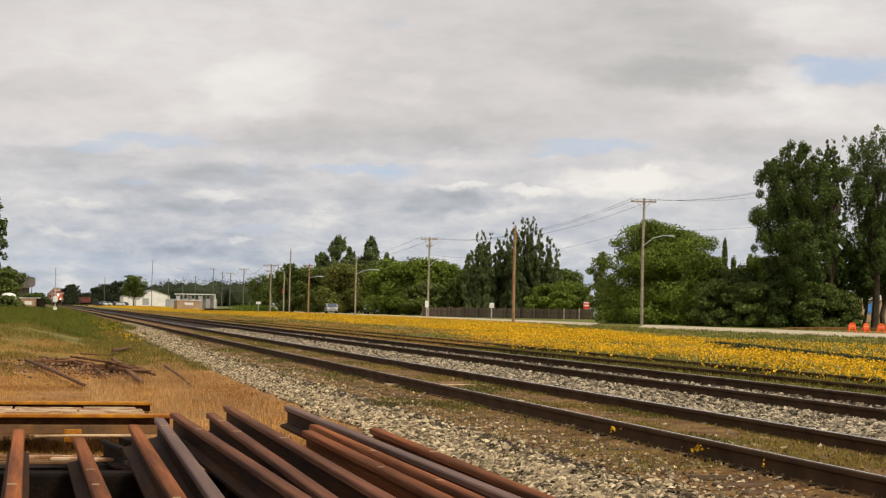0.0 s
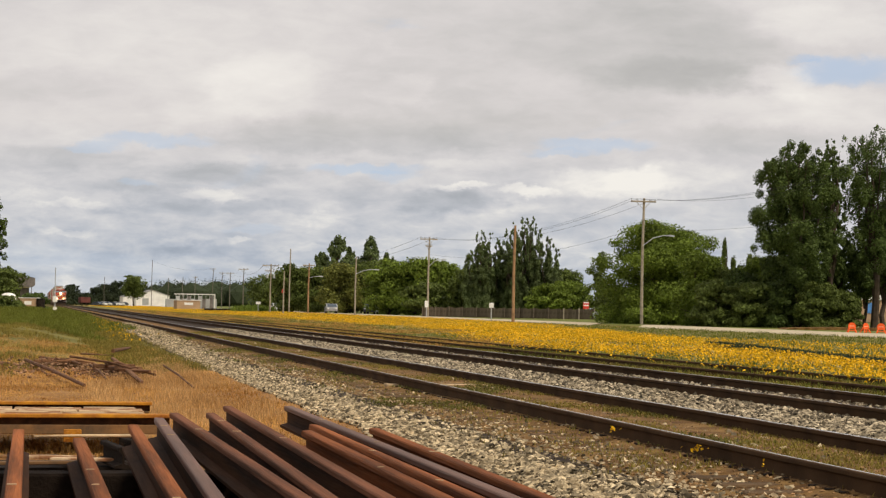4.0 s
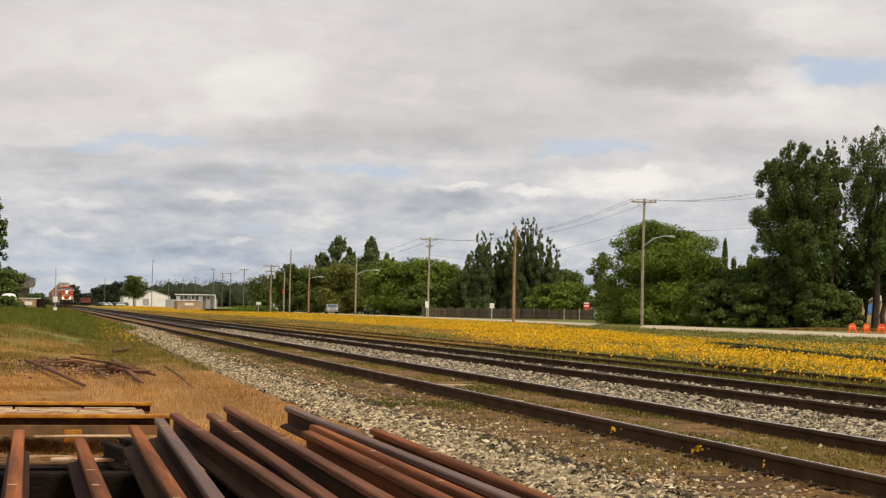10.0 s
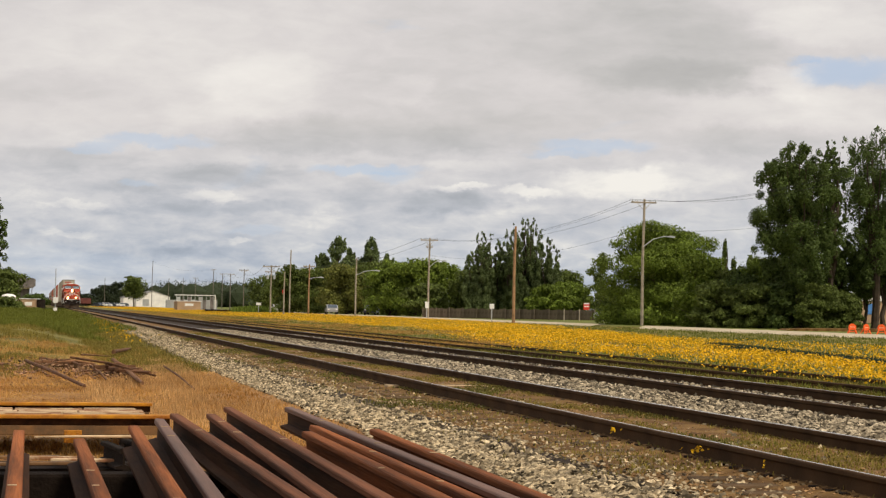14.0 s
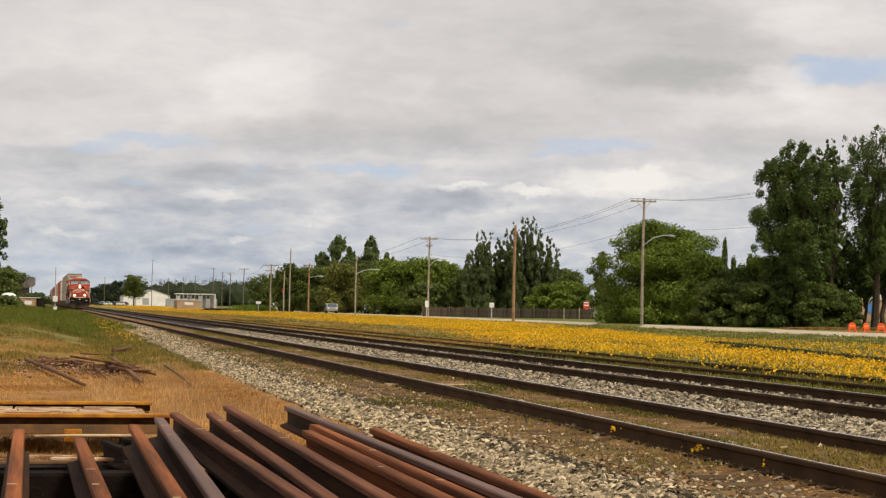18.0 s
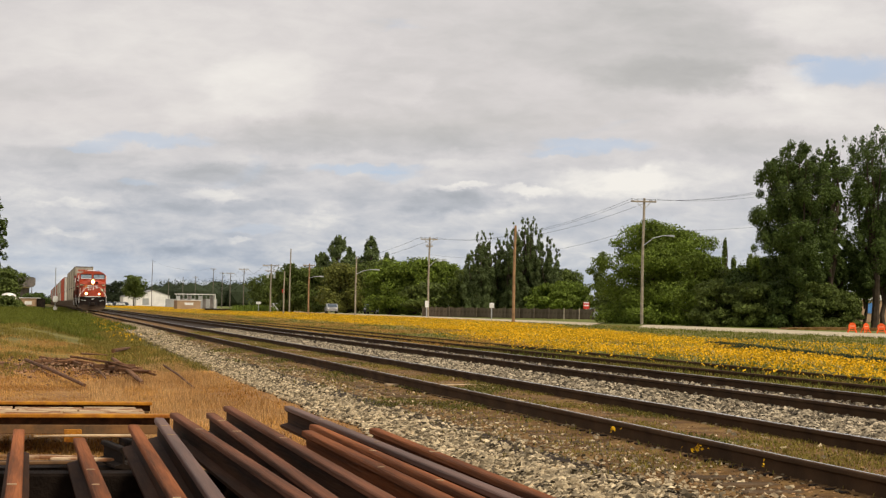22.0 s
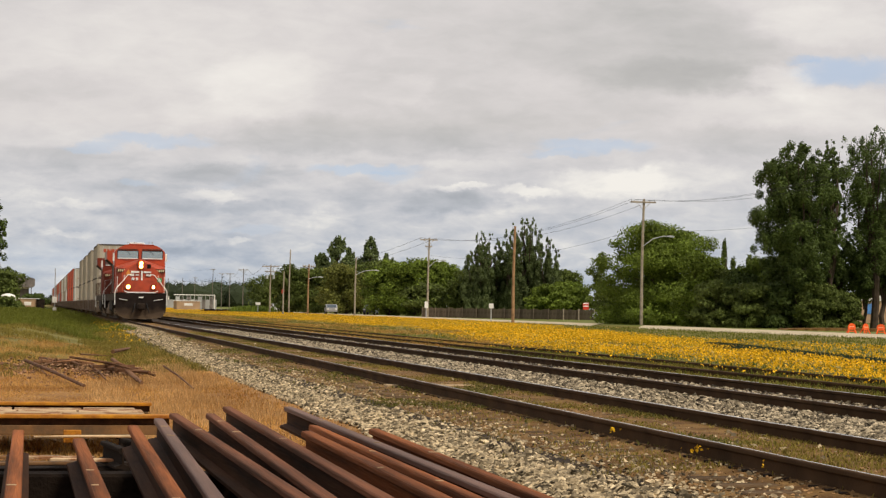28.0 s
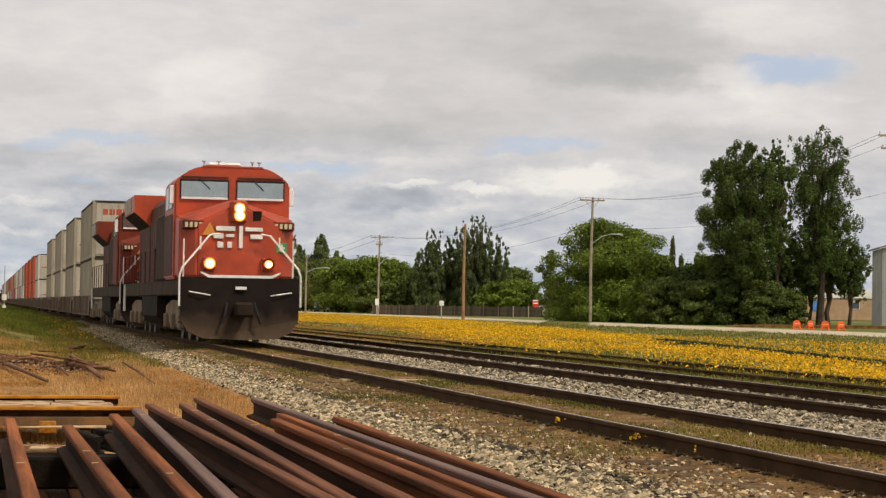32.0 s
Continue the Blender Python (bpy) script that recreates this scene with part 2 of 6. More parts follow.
M["leaf_far"] = mat("leaf_far", (0.034, 0.045, 0.022), rough=0.7, var=0.3, scale=0.06, fine=1, bump=0, island=0.15)
M["straw"] = mat("straw", (0.50, 0.24, 0.064), rough=0.8, var=0.3, col2=(0.66, 0.39, 0.125), scale=0.5, fine=5, bump=0, island=0.4, thin=True)
M["grass"] = mat("grass", (0.134, 0.148, 0.024), rough=0.7, var=0.3, scale=0.4, fine=5, bump=0, island=0.4, thin=True)
M["weed"] = mat("weed", (0.22, 0.175, 0.040), rough=0.7, var=0.3, scale=0.4, fine=5, bump=0, island=0.45, thin=True)
M["weed_green"] = mat("weed_green", (0.135, 0.128, 0.030), rough=0.7, var=0.3, scale=0.4, fine=5, bump=0, island=0.45, thin=True)
M["petal"] = mat("petal", (0.80, 0.460, 0.018), rough=0.6, var=0.22, scale=0.4, fine=5, bump=0, island=0.35, thin=True)


# ---- mesh helpers ----
def box(bm, x0, x1, y0, y1, z0, z1, bevel=0.0):
    v = [bm.verts.new((x, y, z)) for x in (x0, x1) for y in (y0, y1) for z in (z0, z1)]
    fs = [bm.faces.new([v[i] for i in q]) for q in ((0, 1, 3, 2), (4, 6, 7, 5), (0, 4, 5, 1), (2, 3, 7, 6), (0, 2, 6, 4), (1, 5, 7, 3))]
    if bevel:
        es = list({e for f in fs for e in f.edges})
        bmesh.ops.bevel(bm, geom=es, offset=bevel, segments=1, affect="EDGES")
    return bm


def prism(bm, pts, axis, a, b):
    """A polygon (two coordinates a point) swept along axis from a to b; pts in the order of the other two axes."""
    def at(p, k):
        q = list(p)
        q.insert("xyz".index(axis), k)
        return bm.verts.new(q)
    lo, hi = [at(p, a) for p in pts], [at(p, b) for p in pts]
    n = len(pts)
    bm.faces.new(lo)
    bm.faces.new(hi[::-1])
    for i in range(n):
        bm.faces.new((lo[i], hi[i], hi[(i + 1) % n], lo[(i + 1) % n]))
    bmesh.ops.recalc_face_normals(bm, faces=bm.faces[:])
    return bm


def tube(bm, path, radius, n=6, end_radius=None):
    """A round bar along a path of points."""
    path = [Vector(p) for p in path]
    rings = []
    for i, p in enumerate(path):
        d = (path[min(i + 1, len(path) - 1)] - path[max(i - 1, 0)]).normalized()
        u = d.orthogonal().normalized() if i == 0 else (u - d * u.dot(d)).normalized()
        w = d.cross(u)
        r = radius if end_radius is None else radius + (end_radius - radius) * i / (len(path) - 1)
        rings.append([bm.verts.new(p + (u * math.cos(a) + w * math.sin(a)) * r) for a in [2 * math.pi * k / n for k in range(n)]])
    for a, b in zip(rings, rings[1:]):
        for k in range(n):
            bm.faces.new((a[k], a[(k + 1) % n], b[(k + 1) % n], b[k]))
    bm.faces.new(rings[0][::-1])
    bm.faces.new(rings[-1])
    return bm


def disc(bm, c, axis, radius, depth, n=16):
    c = Vector(c)
    d = {"x": Vector((1, 0, 0)), "y": Vector((0, 1, 0)), "z": Vector((0, 0, 1))}[axis]
    return tube(bm, [c - d * depth / 2, c + d * depth / 2], radius, n)


def mesh_of(name, bm, material):
    me = bpy.data.meshes.new(name)
    bm.to_mesh(me)
    bm.free()
    for m in (material if isinstance(material, (list, tuple)) else [material]):
        me.materials.append(m)
    return me


def part(name, bm, material, parent, label=""):
    ob = new(name, mesh_of(name, bm, material))
    ob.parent = parent
    if label:
        ob["label"] = label
    return ob


def share(name, me, parent, m):
    ob = new(name, me)
    ob.parent = parent
    ob.matrix_basis = m
    return ob


def thing(name, m, label, category, group="", kind=""):
    ob = new(name)
    ob.empty_display_size = 0.3
    ob.matrix_basis = m
    return tagged(ob, label, category, group, kind)


def solid(name, bm, material, label, category, group="", kind="", m=None):
    ob = new(name, mesh_of(name, bm, material))
    if m is not None:
        ob.matrix_basis = m
    return tagged(ob, label, category, group, kind)


def soup(name, verts, faces, material):
    me = bpy.data.meshes.new(name)
    me.from_pydata([tuple(v) for v in verts], [], [tuple(f) for f in faces])
    me.materials.append(material)
    return me


# ---- ground ----
PROFILE = [(-3000, -0.42), (-60, -0.42), (-8, -0.44), (1.0, -0.44), (2.6, -0.42), (3.3, -0.37), (4.0, -0.28), (4.6, -0.186), (5.0, -0.176), (5.25, -0.138),
           (6.9, -0.125), (7.5, -0.15), (8.5, -0.18), (9.1, -0.165), (10.8, -0.165), (11.4, -0.20), (12.3, -0.25), (14.8, -0.22), (20, -0.22), (30, -0.16),
           (37, -0.12), (46, -0.12), (60, -0.10), (90, 0.0), (300, 0.0), (3000, 0.0)]


def ground_z(x, y=0.0):
    for (a, za), (b, zb) in zip(PROFILE, PROFILE[1:]):
        if a <= x <= b:
            return za + (zb - za) * (x - a) / (b - a)
    return 0.0


def build_ground():
    xs = sorted({p[0] for p in PROFILE} | {-30, -20, -14, -5, -3, -1.5, -0.5, 0.4, 1.8, 2.2, 3.0, 3.6, 4.4, 17, 25, 33, 50, 70, 130})
    ys = [-400, -60, -20, -8] + [k * 0.8 for k in range(-5, 70)] + [60, 66, 74, 84, 96, 110, 130, 150, 180, 220, 260, 320, 400, 520, 700, 1000, 1500, 2200, 4200]
    bm = bmesh.new()
    grid = []
    for x in xs:
        col = []
        for y in ys:
            z = ground_z(x)
            amp = 0.05 if x < 3 else (0.012 if x < 12 else 0.05)
            if -20 < x < 60 and -8 < y < 400:
                z += amp * noise.noise(Vector((x * 0.9, y * 0.6, 1.3)))
            if x < 2 and y > 34:      # low bank of green grass beside the line
                z += 0.55 * min(1, (y - 34) / 40) * min(1, (2 - x) / 2.5)
            col.append(bm.verts.new((x, y, z)))
        grid.append(col)
    for i in range(len(xs) - 1):
        mx = (xs[i] + xs[i + 1]) / 2
        for j in range(len(ys) - 1):
            f = bm.faces.new((grid[i][j], grid[i + 1][j], grid[i + 1][j + 1], grid[i][j + 1]))
            my = (ys[j] + ys[j + 1]) / 2
            if mx < 3.5:
                f.material_index = 0 if my < 40 else 3
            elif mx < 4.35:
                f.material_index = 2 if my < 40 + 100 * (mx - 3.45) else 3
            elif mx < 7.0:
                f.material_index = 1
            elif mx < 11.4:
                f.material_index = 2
            elif mx < 46 and my < 900:
                f.material_index = 3
            else:
                f.material_index = 4
            f.smooth = True
    return solid("ground", bm, [M["dry_soil"], M["track_soil"], M["ballast_bed"], M["meadow"], M["far_grass"]],
                 "flat ground of dry soil, ballast and meadow", "ground", kind="structure")


ground = build_ground()


def build_road(y0, count, step):
    """A stretch of road whose ends run askew to the line."""
    bm = bmesh.new()
    rows = []
    for k in range(count):
        y = y0 + step * k
        w = 0.35 * noise.noise(Vector((3.3, y * 0.05, 0)))
        rows.append([bm.verts.new((x + w, y + 2.9 * (x - 41), ground_z(x) + dz)) for x, dz in ((40.2, -0.04), (40.9, 0.04), (44.5, 0.08), (48.6, 0.04), (49.6, -0.04))])
    for a, b in zip(rows, rows[1:]):
        for k in range(4):
            bm.faces.new((a[k], a[k + 1], b[k + 1], b[k])).smooth = True
    return solid("road", bm, M["gravel_road"], "pale gravel road running beside the railway", "road", kind="structure")


build_road(40, 12, 8)
build_road(140, 80, 8)


# ---- railway tracks ----
def rail_profile(top=0.0, h=0.172):
    s = [(-0.024, 0), (-0.032, -0.003), (-0.036, -0.010), (-0.036, -0.033), (-0.030, -0.040), (-0.010, -0.050), (-0.009, -0.135), (-0.068, -0.152), (-0.068, -h)]
    left = [(x, top + z) for x, z in s]
    return left + [(-x, z) for x, z in reversed(left)]


def running_band(bm, edge):
    """Cut the top of a rail head lengthwise, so that only the strip beyond the edge is polished."""
    bmesh.ops.bisect_plane(bm, geom=bm.verts[:] + bm.edges[:] + bm.faces[:], plane_co=(edge, 0, 0), plane_no=(1, 0, 0))


def rail_bar(length, material_top, material_side, edge):
    bm = bmesh.new()
    prism(bm, rail_profile(), "y", 0, length)
    running_band(bm, edge)
    bm.normal_update()
    for f in bm.faces:
        c = f.calc_center_median()
        f.material_index = 1 if f.normal.z > 0.9 and c.z > -0.01 and c.x > edge else 0
    return mesh_of("rail", bm, [material_side, material_top])


def build_track(name, x, top, y0, y1, ties, label, bright=True):
    t = thing(name, pose(x, 0, top), label, "railway track", kind="structure")
    for s, edge in ((-0.7525, 0.000), (0.7525, -0.022)):
        share("rail", rail_bar(y1 - y0, M["rail_head"] if bright else M["rail_rust"], M["rail_rust"], edge), t, pose(s, y0, 0))
    if ties:
        meshes = []
        for k in range(4):
            bm = bmesh.new()
            box(bm, -1.3 - 0.05 * random.random(), 1.3 + 0.05 * random.random(), -0.115, 0.115, -0.34, -0.180 + 0.012 * random.random(), 0.012)
            meshes.append(mesh_of("tie", bm, M["tie"]))
        pm = bmesh.new()
        box(pm, -0.09, 0.09, -0.10, 0.10, 0, 0.014)
        for sx in (-0.11, 0.11):
            for sy in (-0.06, 0.06):
                box(pm, sx * 0.85 - 0.012, sx * 0.85 + 0.012, sy - 0.012, sy + 0.012, 0.014, 0.035)
        pm = mesh_of("tie_plate", pm, M["rail_rust"])
        # small near-black blocks for the row of dark dashes along the rail foot
        am = bmesh.new()
        box(am, -0.028, 0.028, -0.034, 0.034, -0.020, 0.012, 0.005)
        am = mesh_of("rail_anchor", am, M["dash_black"])
        for k in range(ties):
            o = share("tie", random.choice(meshes), t, pose(random.uniform(-0.06, 0.06), 6 + k * 0.52 + random.uniform(-0.05, 0.05), random.uniform(-0.012, 0.012), 0, 0, random.uniform(-1.5, 1.5)))
            if k < 40:
                for s in (-0.7525, 0.7525):
                    share("tie_plate", pm, t, pose(s, o.location.y, -0.172))
            if k < 70 and bright:
                for dy in (-0.14, 0.14):
                    if random.random() < 0.35:
                        continue
                    share("rail_anchor", am, t, pose(-0.7525 - 0.085, o.location.y + dy, -0.148, 0, 0, random.uniform(-6, 6)))
    return t


TRACK_X, SIDING_X, OLD_X = 6.04, 9.97, 13.75
build_track("main_track", TRACK_X, 0.0, -20, 1600, 150, "main line track with worn bright rail heads on old wooden ties")
build_track("siding_track", SIDING_X, -0.02, -20, 1600, 110, "second track with rusty rails in grey ballast")
build_track("old_track", OLD_X, -0.10, -20, 150, 0, "disused rusty track sunk in grass", bright=False)


# ---- plants ----
def leaves(rng, blobs, n, size, droop=0.0):
    """Folded leaf sprays on the outer part of the blobs (centre, radii), mostly facing outwards and up."""
    w = np.array([b[1][0] * b[1][2] for b in blobs]) ** 0.9
    pick = rng.choice(len(blobs), n, p=w / w.sum())
    c = np.array([b[0] for b in blobs])[pick]
    r = np.array([b[1] for b in blobs])[pick]
    d = rng.normal(size=(n, 3))
    d /= np.linalg.norm(d, axis=1)[:, None]
    k = 1 - 0.55 * rng.random((n, 1)) ** 1.6 + 0.10 * rng.normal(size=(n, 1))
    p = c + d * r * k
    nrm = d + 0.55 * rng.normal(size=(n, 3)) + np.array((0, 0, 0.25))
    nrm /= np.linalg.norm(nrm, axis=1)[:, None]
    a = np.cross(nrm, rng.normal(size=(n, 3)))
    a[:, 2] -= droop
    a /= np.linalg.norm(a, axis=1)[:, None] + 1e-9
    b = np.cross(nrm, a)
    s = size * (0.55 + 0.9 * rng.random((n, 1)))
    v = np.stack([p - a * s, p + b * s * 0.55 + nrm * s * 0.15, p + a * s, p - b * s * 0.55 + nrm * s * 0.15], 1).reshape(-1, 3)
    i = np.arange(n) * 4
    f = np.concatenate([np.stack([i, i + 1, i + 2], 1), np.stack([i, i + 2, i + 3], 1)])
    return v, f


def limb(bm, a, b, r0, r1, bend, rng, n=5):
    a, b = Vector(a), Vector(b)
    pts = []
    for k in range(n + 1):
        t = k / n
        q = a.lerp(b, t)
        q += Vector((rng.normal(), rng.normal(), 0)) * bend * math.sin(math.pi * t)
        pts.append(q)
    tube(bm, pts, r0, 7, r1)


def leaders(bm, rng, h, w, clear, count, taper, drop, r0, tall=1.3, strays=4):
    """Upright leaders fanning from the trunk, each clothed in clumps: a crown of several spires with gaps between."""
    blobs = []
    for i in range(count):
        a = i * 2.4 + 0.5 * rng.random()
        rr = 0.36 * w * math.sqrt(i / count)
        top = h * (1 - drop * (rr / (0.36 * w)) ** 1.6 * (0.35 + 0.9 * rng.random()))
        base = clear * (0.75 + 0.5 * rng.random())
        fork = Vector((0, 0, base * 0.7))
        end = Vector((math.cos(a) * rr, math.sin(a) * rr, top * 0.97))
        limb(bm, fork, end, r0 * 0.42, 0.012, 0.03 * w, rng, 5)
        z = base
        while z < top:
            t = (z - base) / (top - base)
            full = float(np.interp(t, (0, 0.15, 0.5, 0.8, 1.0), taper))
            if rng.random() > 0.34:
                o = rng.normal(size=3) * w * 0.085 * (0.20 + full)
                out = min(1.0, 0.75 + 0.5 * t)
                rad = w * 0.055 * (0.20 + full) * (0.6 + 0.8 * rng.random())
                blobs.append(((end.x * out + o[0], end.y * out + o[1], min(z + o[2] * 0.5, top - rad * 0.8)), (rad, rad, rad * tall)))
            z += h * 0.021
        for e in range(strays):          # short sprays that break the outline
            t = 0.9 * rng.random() ** 0.7
            o = Vector((math.cos(a + rng.normal() * 0.7), math.sin(a + rng.normal() * 0.7), 0)) * w * (0.07 + 0.07 * rng.random())
            tip = Vector((end.x, end.y, base + (top - base) * t)) + o
            rad = w * 0.030 * (0.7 + 0.7 * rng.random())
            blobs.append(((tip.x, tip.y, tip.z), (rad, rad, rad * 1.6)))
    return blobs


def tree_meshes(seed, h, w, clear, kind, n, size):
    """Trunk with limbs, and the crown's leaf sprays, for a tree h high and w wide whose crown starts at clear."""
    rng = np.random.default_rng(seed)
    bm = bmesh.new()
    blobs = []
    r0 = 0.018 * h + 0.05
    limb(bm, (0, 0, -0.3), (rng.normal() * 0.03 * h, rng.normal() * 0.02 * h, h * 0.9), r0, 0.02, 0.02 * h, rng, 7)
    if kind in ("poplar", "spire"):
        blobs = leaders(bm, rng, h, w, clear, 11 if kind == "poplar" else 5,
                        (0.60, 0.95, 1.0, 0.92, 0.40) if kind == "poplar" else (1.25, 1.2, 1.0, 0.62, 0.10), 0.11 if kind == "poplar" else 0.26, r0, 1.3 if kind == "poplar" else 1.8, 4 if kind == "poplar" else 0)
    m = {"poplar": 0, "spire": 0, "round": 34, "fir": 40, "column": 14}[kind]
    for k in range(m):
        t = (k + rng.random()) / m
        a = rng.random() * 2 * math.pi
        z = clear + (h - clear) * t
        if kind == "fir":
            reach = w / 2 * float(np.interp(t, (0, 0.35, 0.75, 1.0), (0.75, 0.95, 0.62, 0.05))) * (0.3 + 0.7 * rng.random())
            rad = (w * 0.13 * (1.25 - 0.8 * t), ) * 2 + (h * 0.05,)
            lift = 0.08 * h
        elif kind == "column":
            reach = w * 0.18 * rng.random()
            rad = (w * 0.36 * (1.1 - 0.75 * t), ) * 2 + (h * 0.10,)
            lift = 0.1 * h
        else:
            reach = w / 2 * math.sqrt(max(0.02, 1 - (1.55 * t - 0.55) ** 2)) * (0.40 + 0.52 * rng.random() ** 0.6)
            rad = (w * 0.15 * (0.7 + 0.7 * rng.random()), ) * 2 + (h * 0.10 * (0.8 + 0.6 * rng.random()),)
            lift = 0.08 * h
        tip = (math.cos(a) * reach, math.sin(a) * reach, min(h - rad[2] * 0.8, z))
        limb(bm, (0, 0, max(0.1, tip[2] - lift - 0.3 * reach)), tip, r0 * 0.32 * (1.1 - 0.7 * t), 0.012, 0.03 * w, rng, 4)
        blobs.append((tip, rad))
        if kind == "fir":        # upswept spray at the end of the branch
            blobs.append(((tip[0] * 1.12, tip[1] * 1.12, tip[2] + rad[2] * 0.9), (rad[0] * 0.4, rad[1] * 0.4, rad[2] * 0.8)))
        if kind == "round":
            blobs.append(((tip[0] * 0.5, tip[1] * 0.5, tip[2] - rad[2] * 0.5), rad))
            for e in range(2):
                o = np.clip(rng.normal(size=3), -1.2, 1.2) * np.array(rad) * 0.7
                blobs.append((tuple(np.array(tip) + o), tuple(np.array(rad) * (0.35 + 0.25 * rng.random()))))
    v, f = leaves(rng, blobs, n, size, droop=0.2 if kind == "fir" else 0.0)
    v[:, 2] = np.maximum(v[:, 2], 0.02)
    return bm, v, f


def tree(name, x, y, h, w, clear, kind, leaf, n, size, seed, label, group="trees along the road"):
    bm, v, f = tree_meshes(seed, h, w, clear, kind, n, size)
    t = thing(name, pose(x, y, ground_z(x), 0, 0, (seed * 77) % 360), label, "shrub" if name == "large_shrub" else "tree", group)
    part("trunk", bm, M["bark"], t)
    ob = new("crown", soup("crown", v, f, M[leaf]))
    ob.parent = t
    return t


# poplars beside the road bend
tree("poplar_tree", 56.8, 138, 14.2, 7.5, 3.6, "poplar", "leaf_poplar", 80000, 0.088, 17, "tall dark green poplar tree with an open crown", "tall poplars")
tree("poplar_tree", 59.6, 138.5, 14.7, 2.4, 4.4, "poplar", "leaf_poplar", 17000, 0.088, 12, "slender dark green poplar tree", "tall poplars")
tree("poplar_tree", 63.9, 140.0, 15.9, 6.6, 3.6, "poplar", "leaf_poplar", 34000, 0.088, 13, "tallest poplar tree with gaps in its crown", "tall poplars")
tree("poplar_tree", 61.7, 142, 7.6, 3.8, 2.4, "poplar", "leaf_poplar", 15000, 0.088, 19, "young poplar tree between the tall ones", "tall poplars")
tree("poplar_tree", 65.4, 141.5, 10.2, 4.4, 3.0, "poplar", "leaf_poplar", 19000, 0.088, 22, "lower poplar tree beside the tallest one", "tall poplars")
tree("poplar_tree", 67.2, 141.5, 7.0, 3.6, 2.9, "poplar", "leaf_poplar", 13000, 0.088, 23, "young poplar tree at the end of the row", "tall poplars")
tree("poplar_tree", 64.2, 142.5, 6.6, 4.6, 2.9, "poplar", "leaf_poplar", 15000, 0.088, 24, "young poplar tree under the tallest one", "tall poplars")
# broad trees and the hedge of shrubs under the poplars
tree("willow_tree", 52.4, 160.0, 8.7, 10.6, 0.5, "round", "leaf_light", 90000, 0.108, 21, "broad rounded green tree", "trees along the road")
for i, (x, y, h, w, leaf) in enumerate([(51.9, 147, 5.9, 4.0, "leaf_light"), (52.9, 148, 5.6, 4.2, "leaf_light"), (53.8, 146, 4.6, 4.4, "leaf_dark"), (54.6, 145, 4.5, 4.2, "leaf_poplar"),
                                        (55.8, 145, 5.4, 4.4, "leaf_light"), (57.2, 145, 5.6, 4.6, "leaf_dark"), (58.6, 144, 5.6, 4.8, "leaf_poplar"), (60.0, 144, 5.0, 4.6, "leaf_dark"), (61.4, 144, 4.0, 3.2, "leaf_dark"),
                                        (62.4, 146, 3.0, 2.4, "leaf_poplar"), (51.6, 142, 3.6, 3.6, "leaf_dark"), (53.6, 140, 3.4, 4.2, "leaf_dark"), (55.9, 139, 3.6, 4.2, "leaf_poplar"),
                                        (58.2, 137, 3.4, 4.0, "leaf_dark"), (60.0, 136.6, 2.8, 2.8, "leaf_dark"), (52.7, 172, 3.4, 4.0, "leaf_dark"), (56.3, 174, 3.6, 7.0, "leaf_dark")]):
    tree("large_shrub", x, y, h, w, 0.15, "round", leaf, 15000, 0.115, 30 + i, "dense dark green shrub beside the road", "shrubs by the road")
# dark pointed trees behind the fence
for i, (x, y, h, w) in enumerate([(54.6, 240, 8.6, 4.4), (55.4, 240, 11.3, 4.2), (56.8, 241, 11.1, 4.2), (58.1, 242, 10.3, 4.4), (59.3, 239, 12.2, 4.4), (60.4, 241, 11.4, 4.6), (61.5, 240, 13.4, 4.6), (62.4, 240.5, 13.1, 4.6),
                                  (63.9, 239, 11.0, 4.0), (65.2, 241, 7.8, 3.6)]):
    tree("spruce_tree", x, y, h, w, 0.6, "spire", "leaf_spruce", 34000, 0.088, 50 + i, "dark green pointed spruce tree", "spruces behind the fence")
# leafy trees along the far side of the road
for i, (x, y, h, w, leaf) in enumerate([
        (50.0, 276, 7.8, 8.0, "leaf_light"), (53.6, 272, 8.2, 8.4, "leaf_light"), (56.6, 270, 7.6, 7.0, "leaf_light"), (59.6, 262, 6.4, 6.0, "leaf_dark"), (47.5, 300, 7.8, 9.5, "leaf_olive"),
        (44.0, 310, 7.4, 9.0, "leaf_dark"), (46.0, 335, 7.4, 10.0, "leaf_olive"), (62.5, 232, 4.2, 6.0, "leaf_light"), (66.0, 236, 4.6, 6.0, "leaf_light"),
        (68.0, 262, 6.0, 9.0, "leaf_olive"), (72.0, 270, 5.6, 9.0, "leaf_dark"), (64.0, 290, 7.0, 10.0, "leaf_dark"), (43.0, 360, 7.0, 11.0, "leaf_dark"), (53.0, 300, 8.6, 10.0, "leaf_dark"), (66.0, 262, 7.4, 8.0, "leaf_dark"), (71.0, 258, 6.6, 8.0, "leaf_dark"),
        (56.0, 246, 6.6, 7.0, "leaf_dark"), (60.0, 247, 7.0, 7.0, "leaf_dark"), (50.5, 250, 4.4, 6.5, "leaf_dark"), (40.5, 312, 7.6, 7.0, "leaf_dark"), (64.0, 196, 3.4, 5.0, "leaf_poplar")]):
    tree("leafy_tree", x, y, h, w, 0.8, "round", leaf, 11000, 0.20, 70 + i, "full leafy green tree behind the road")
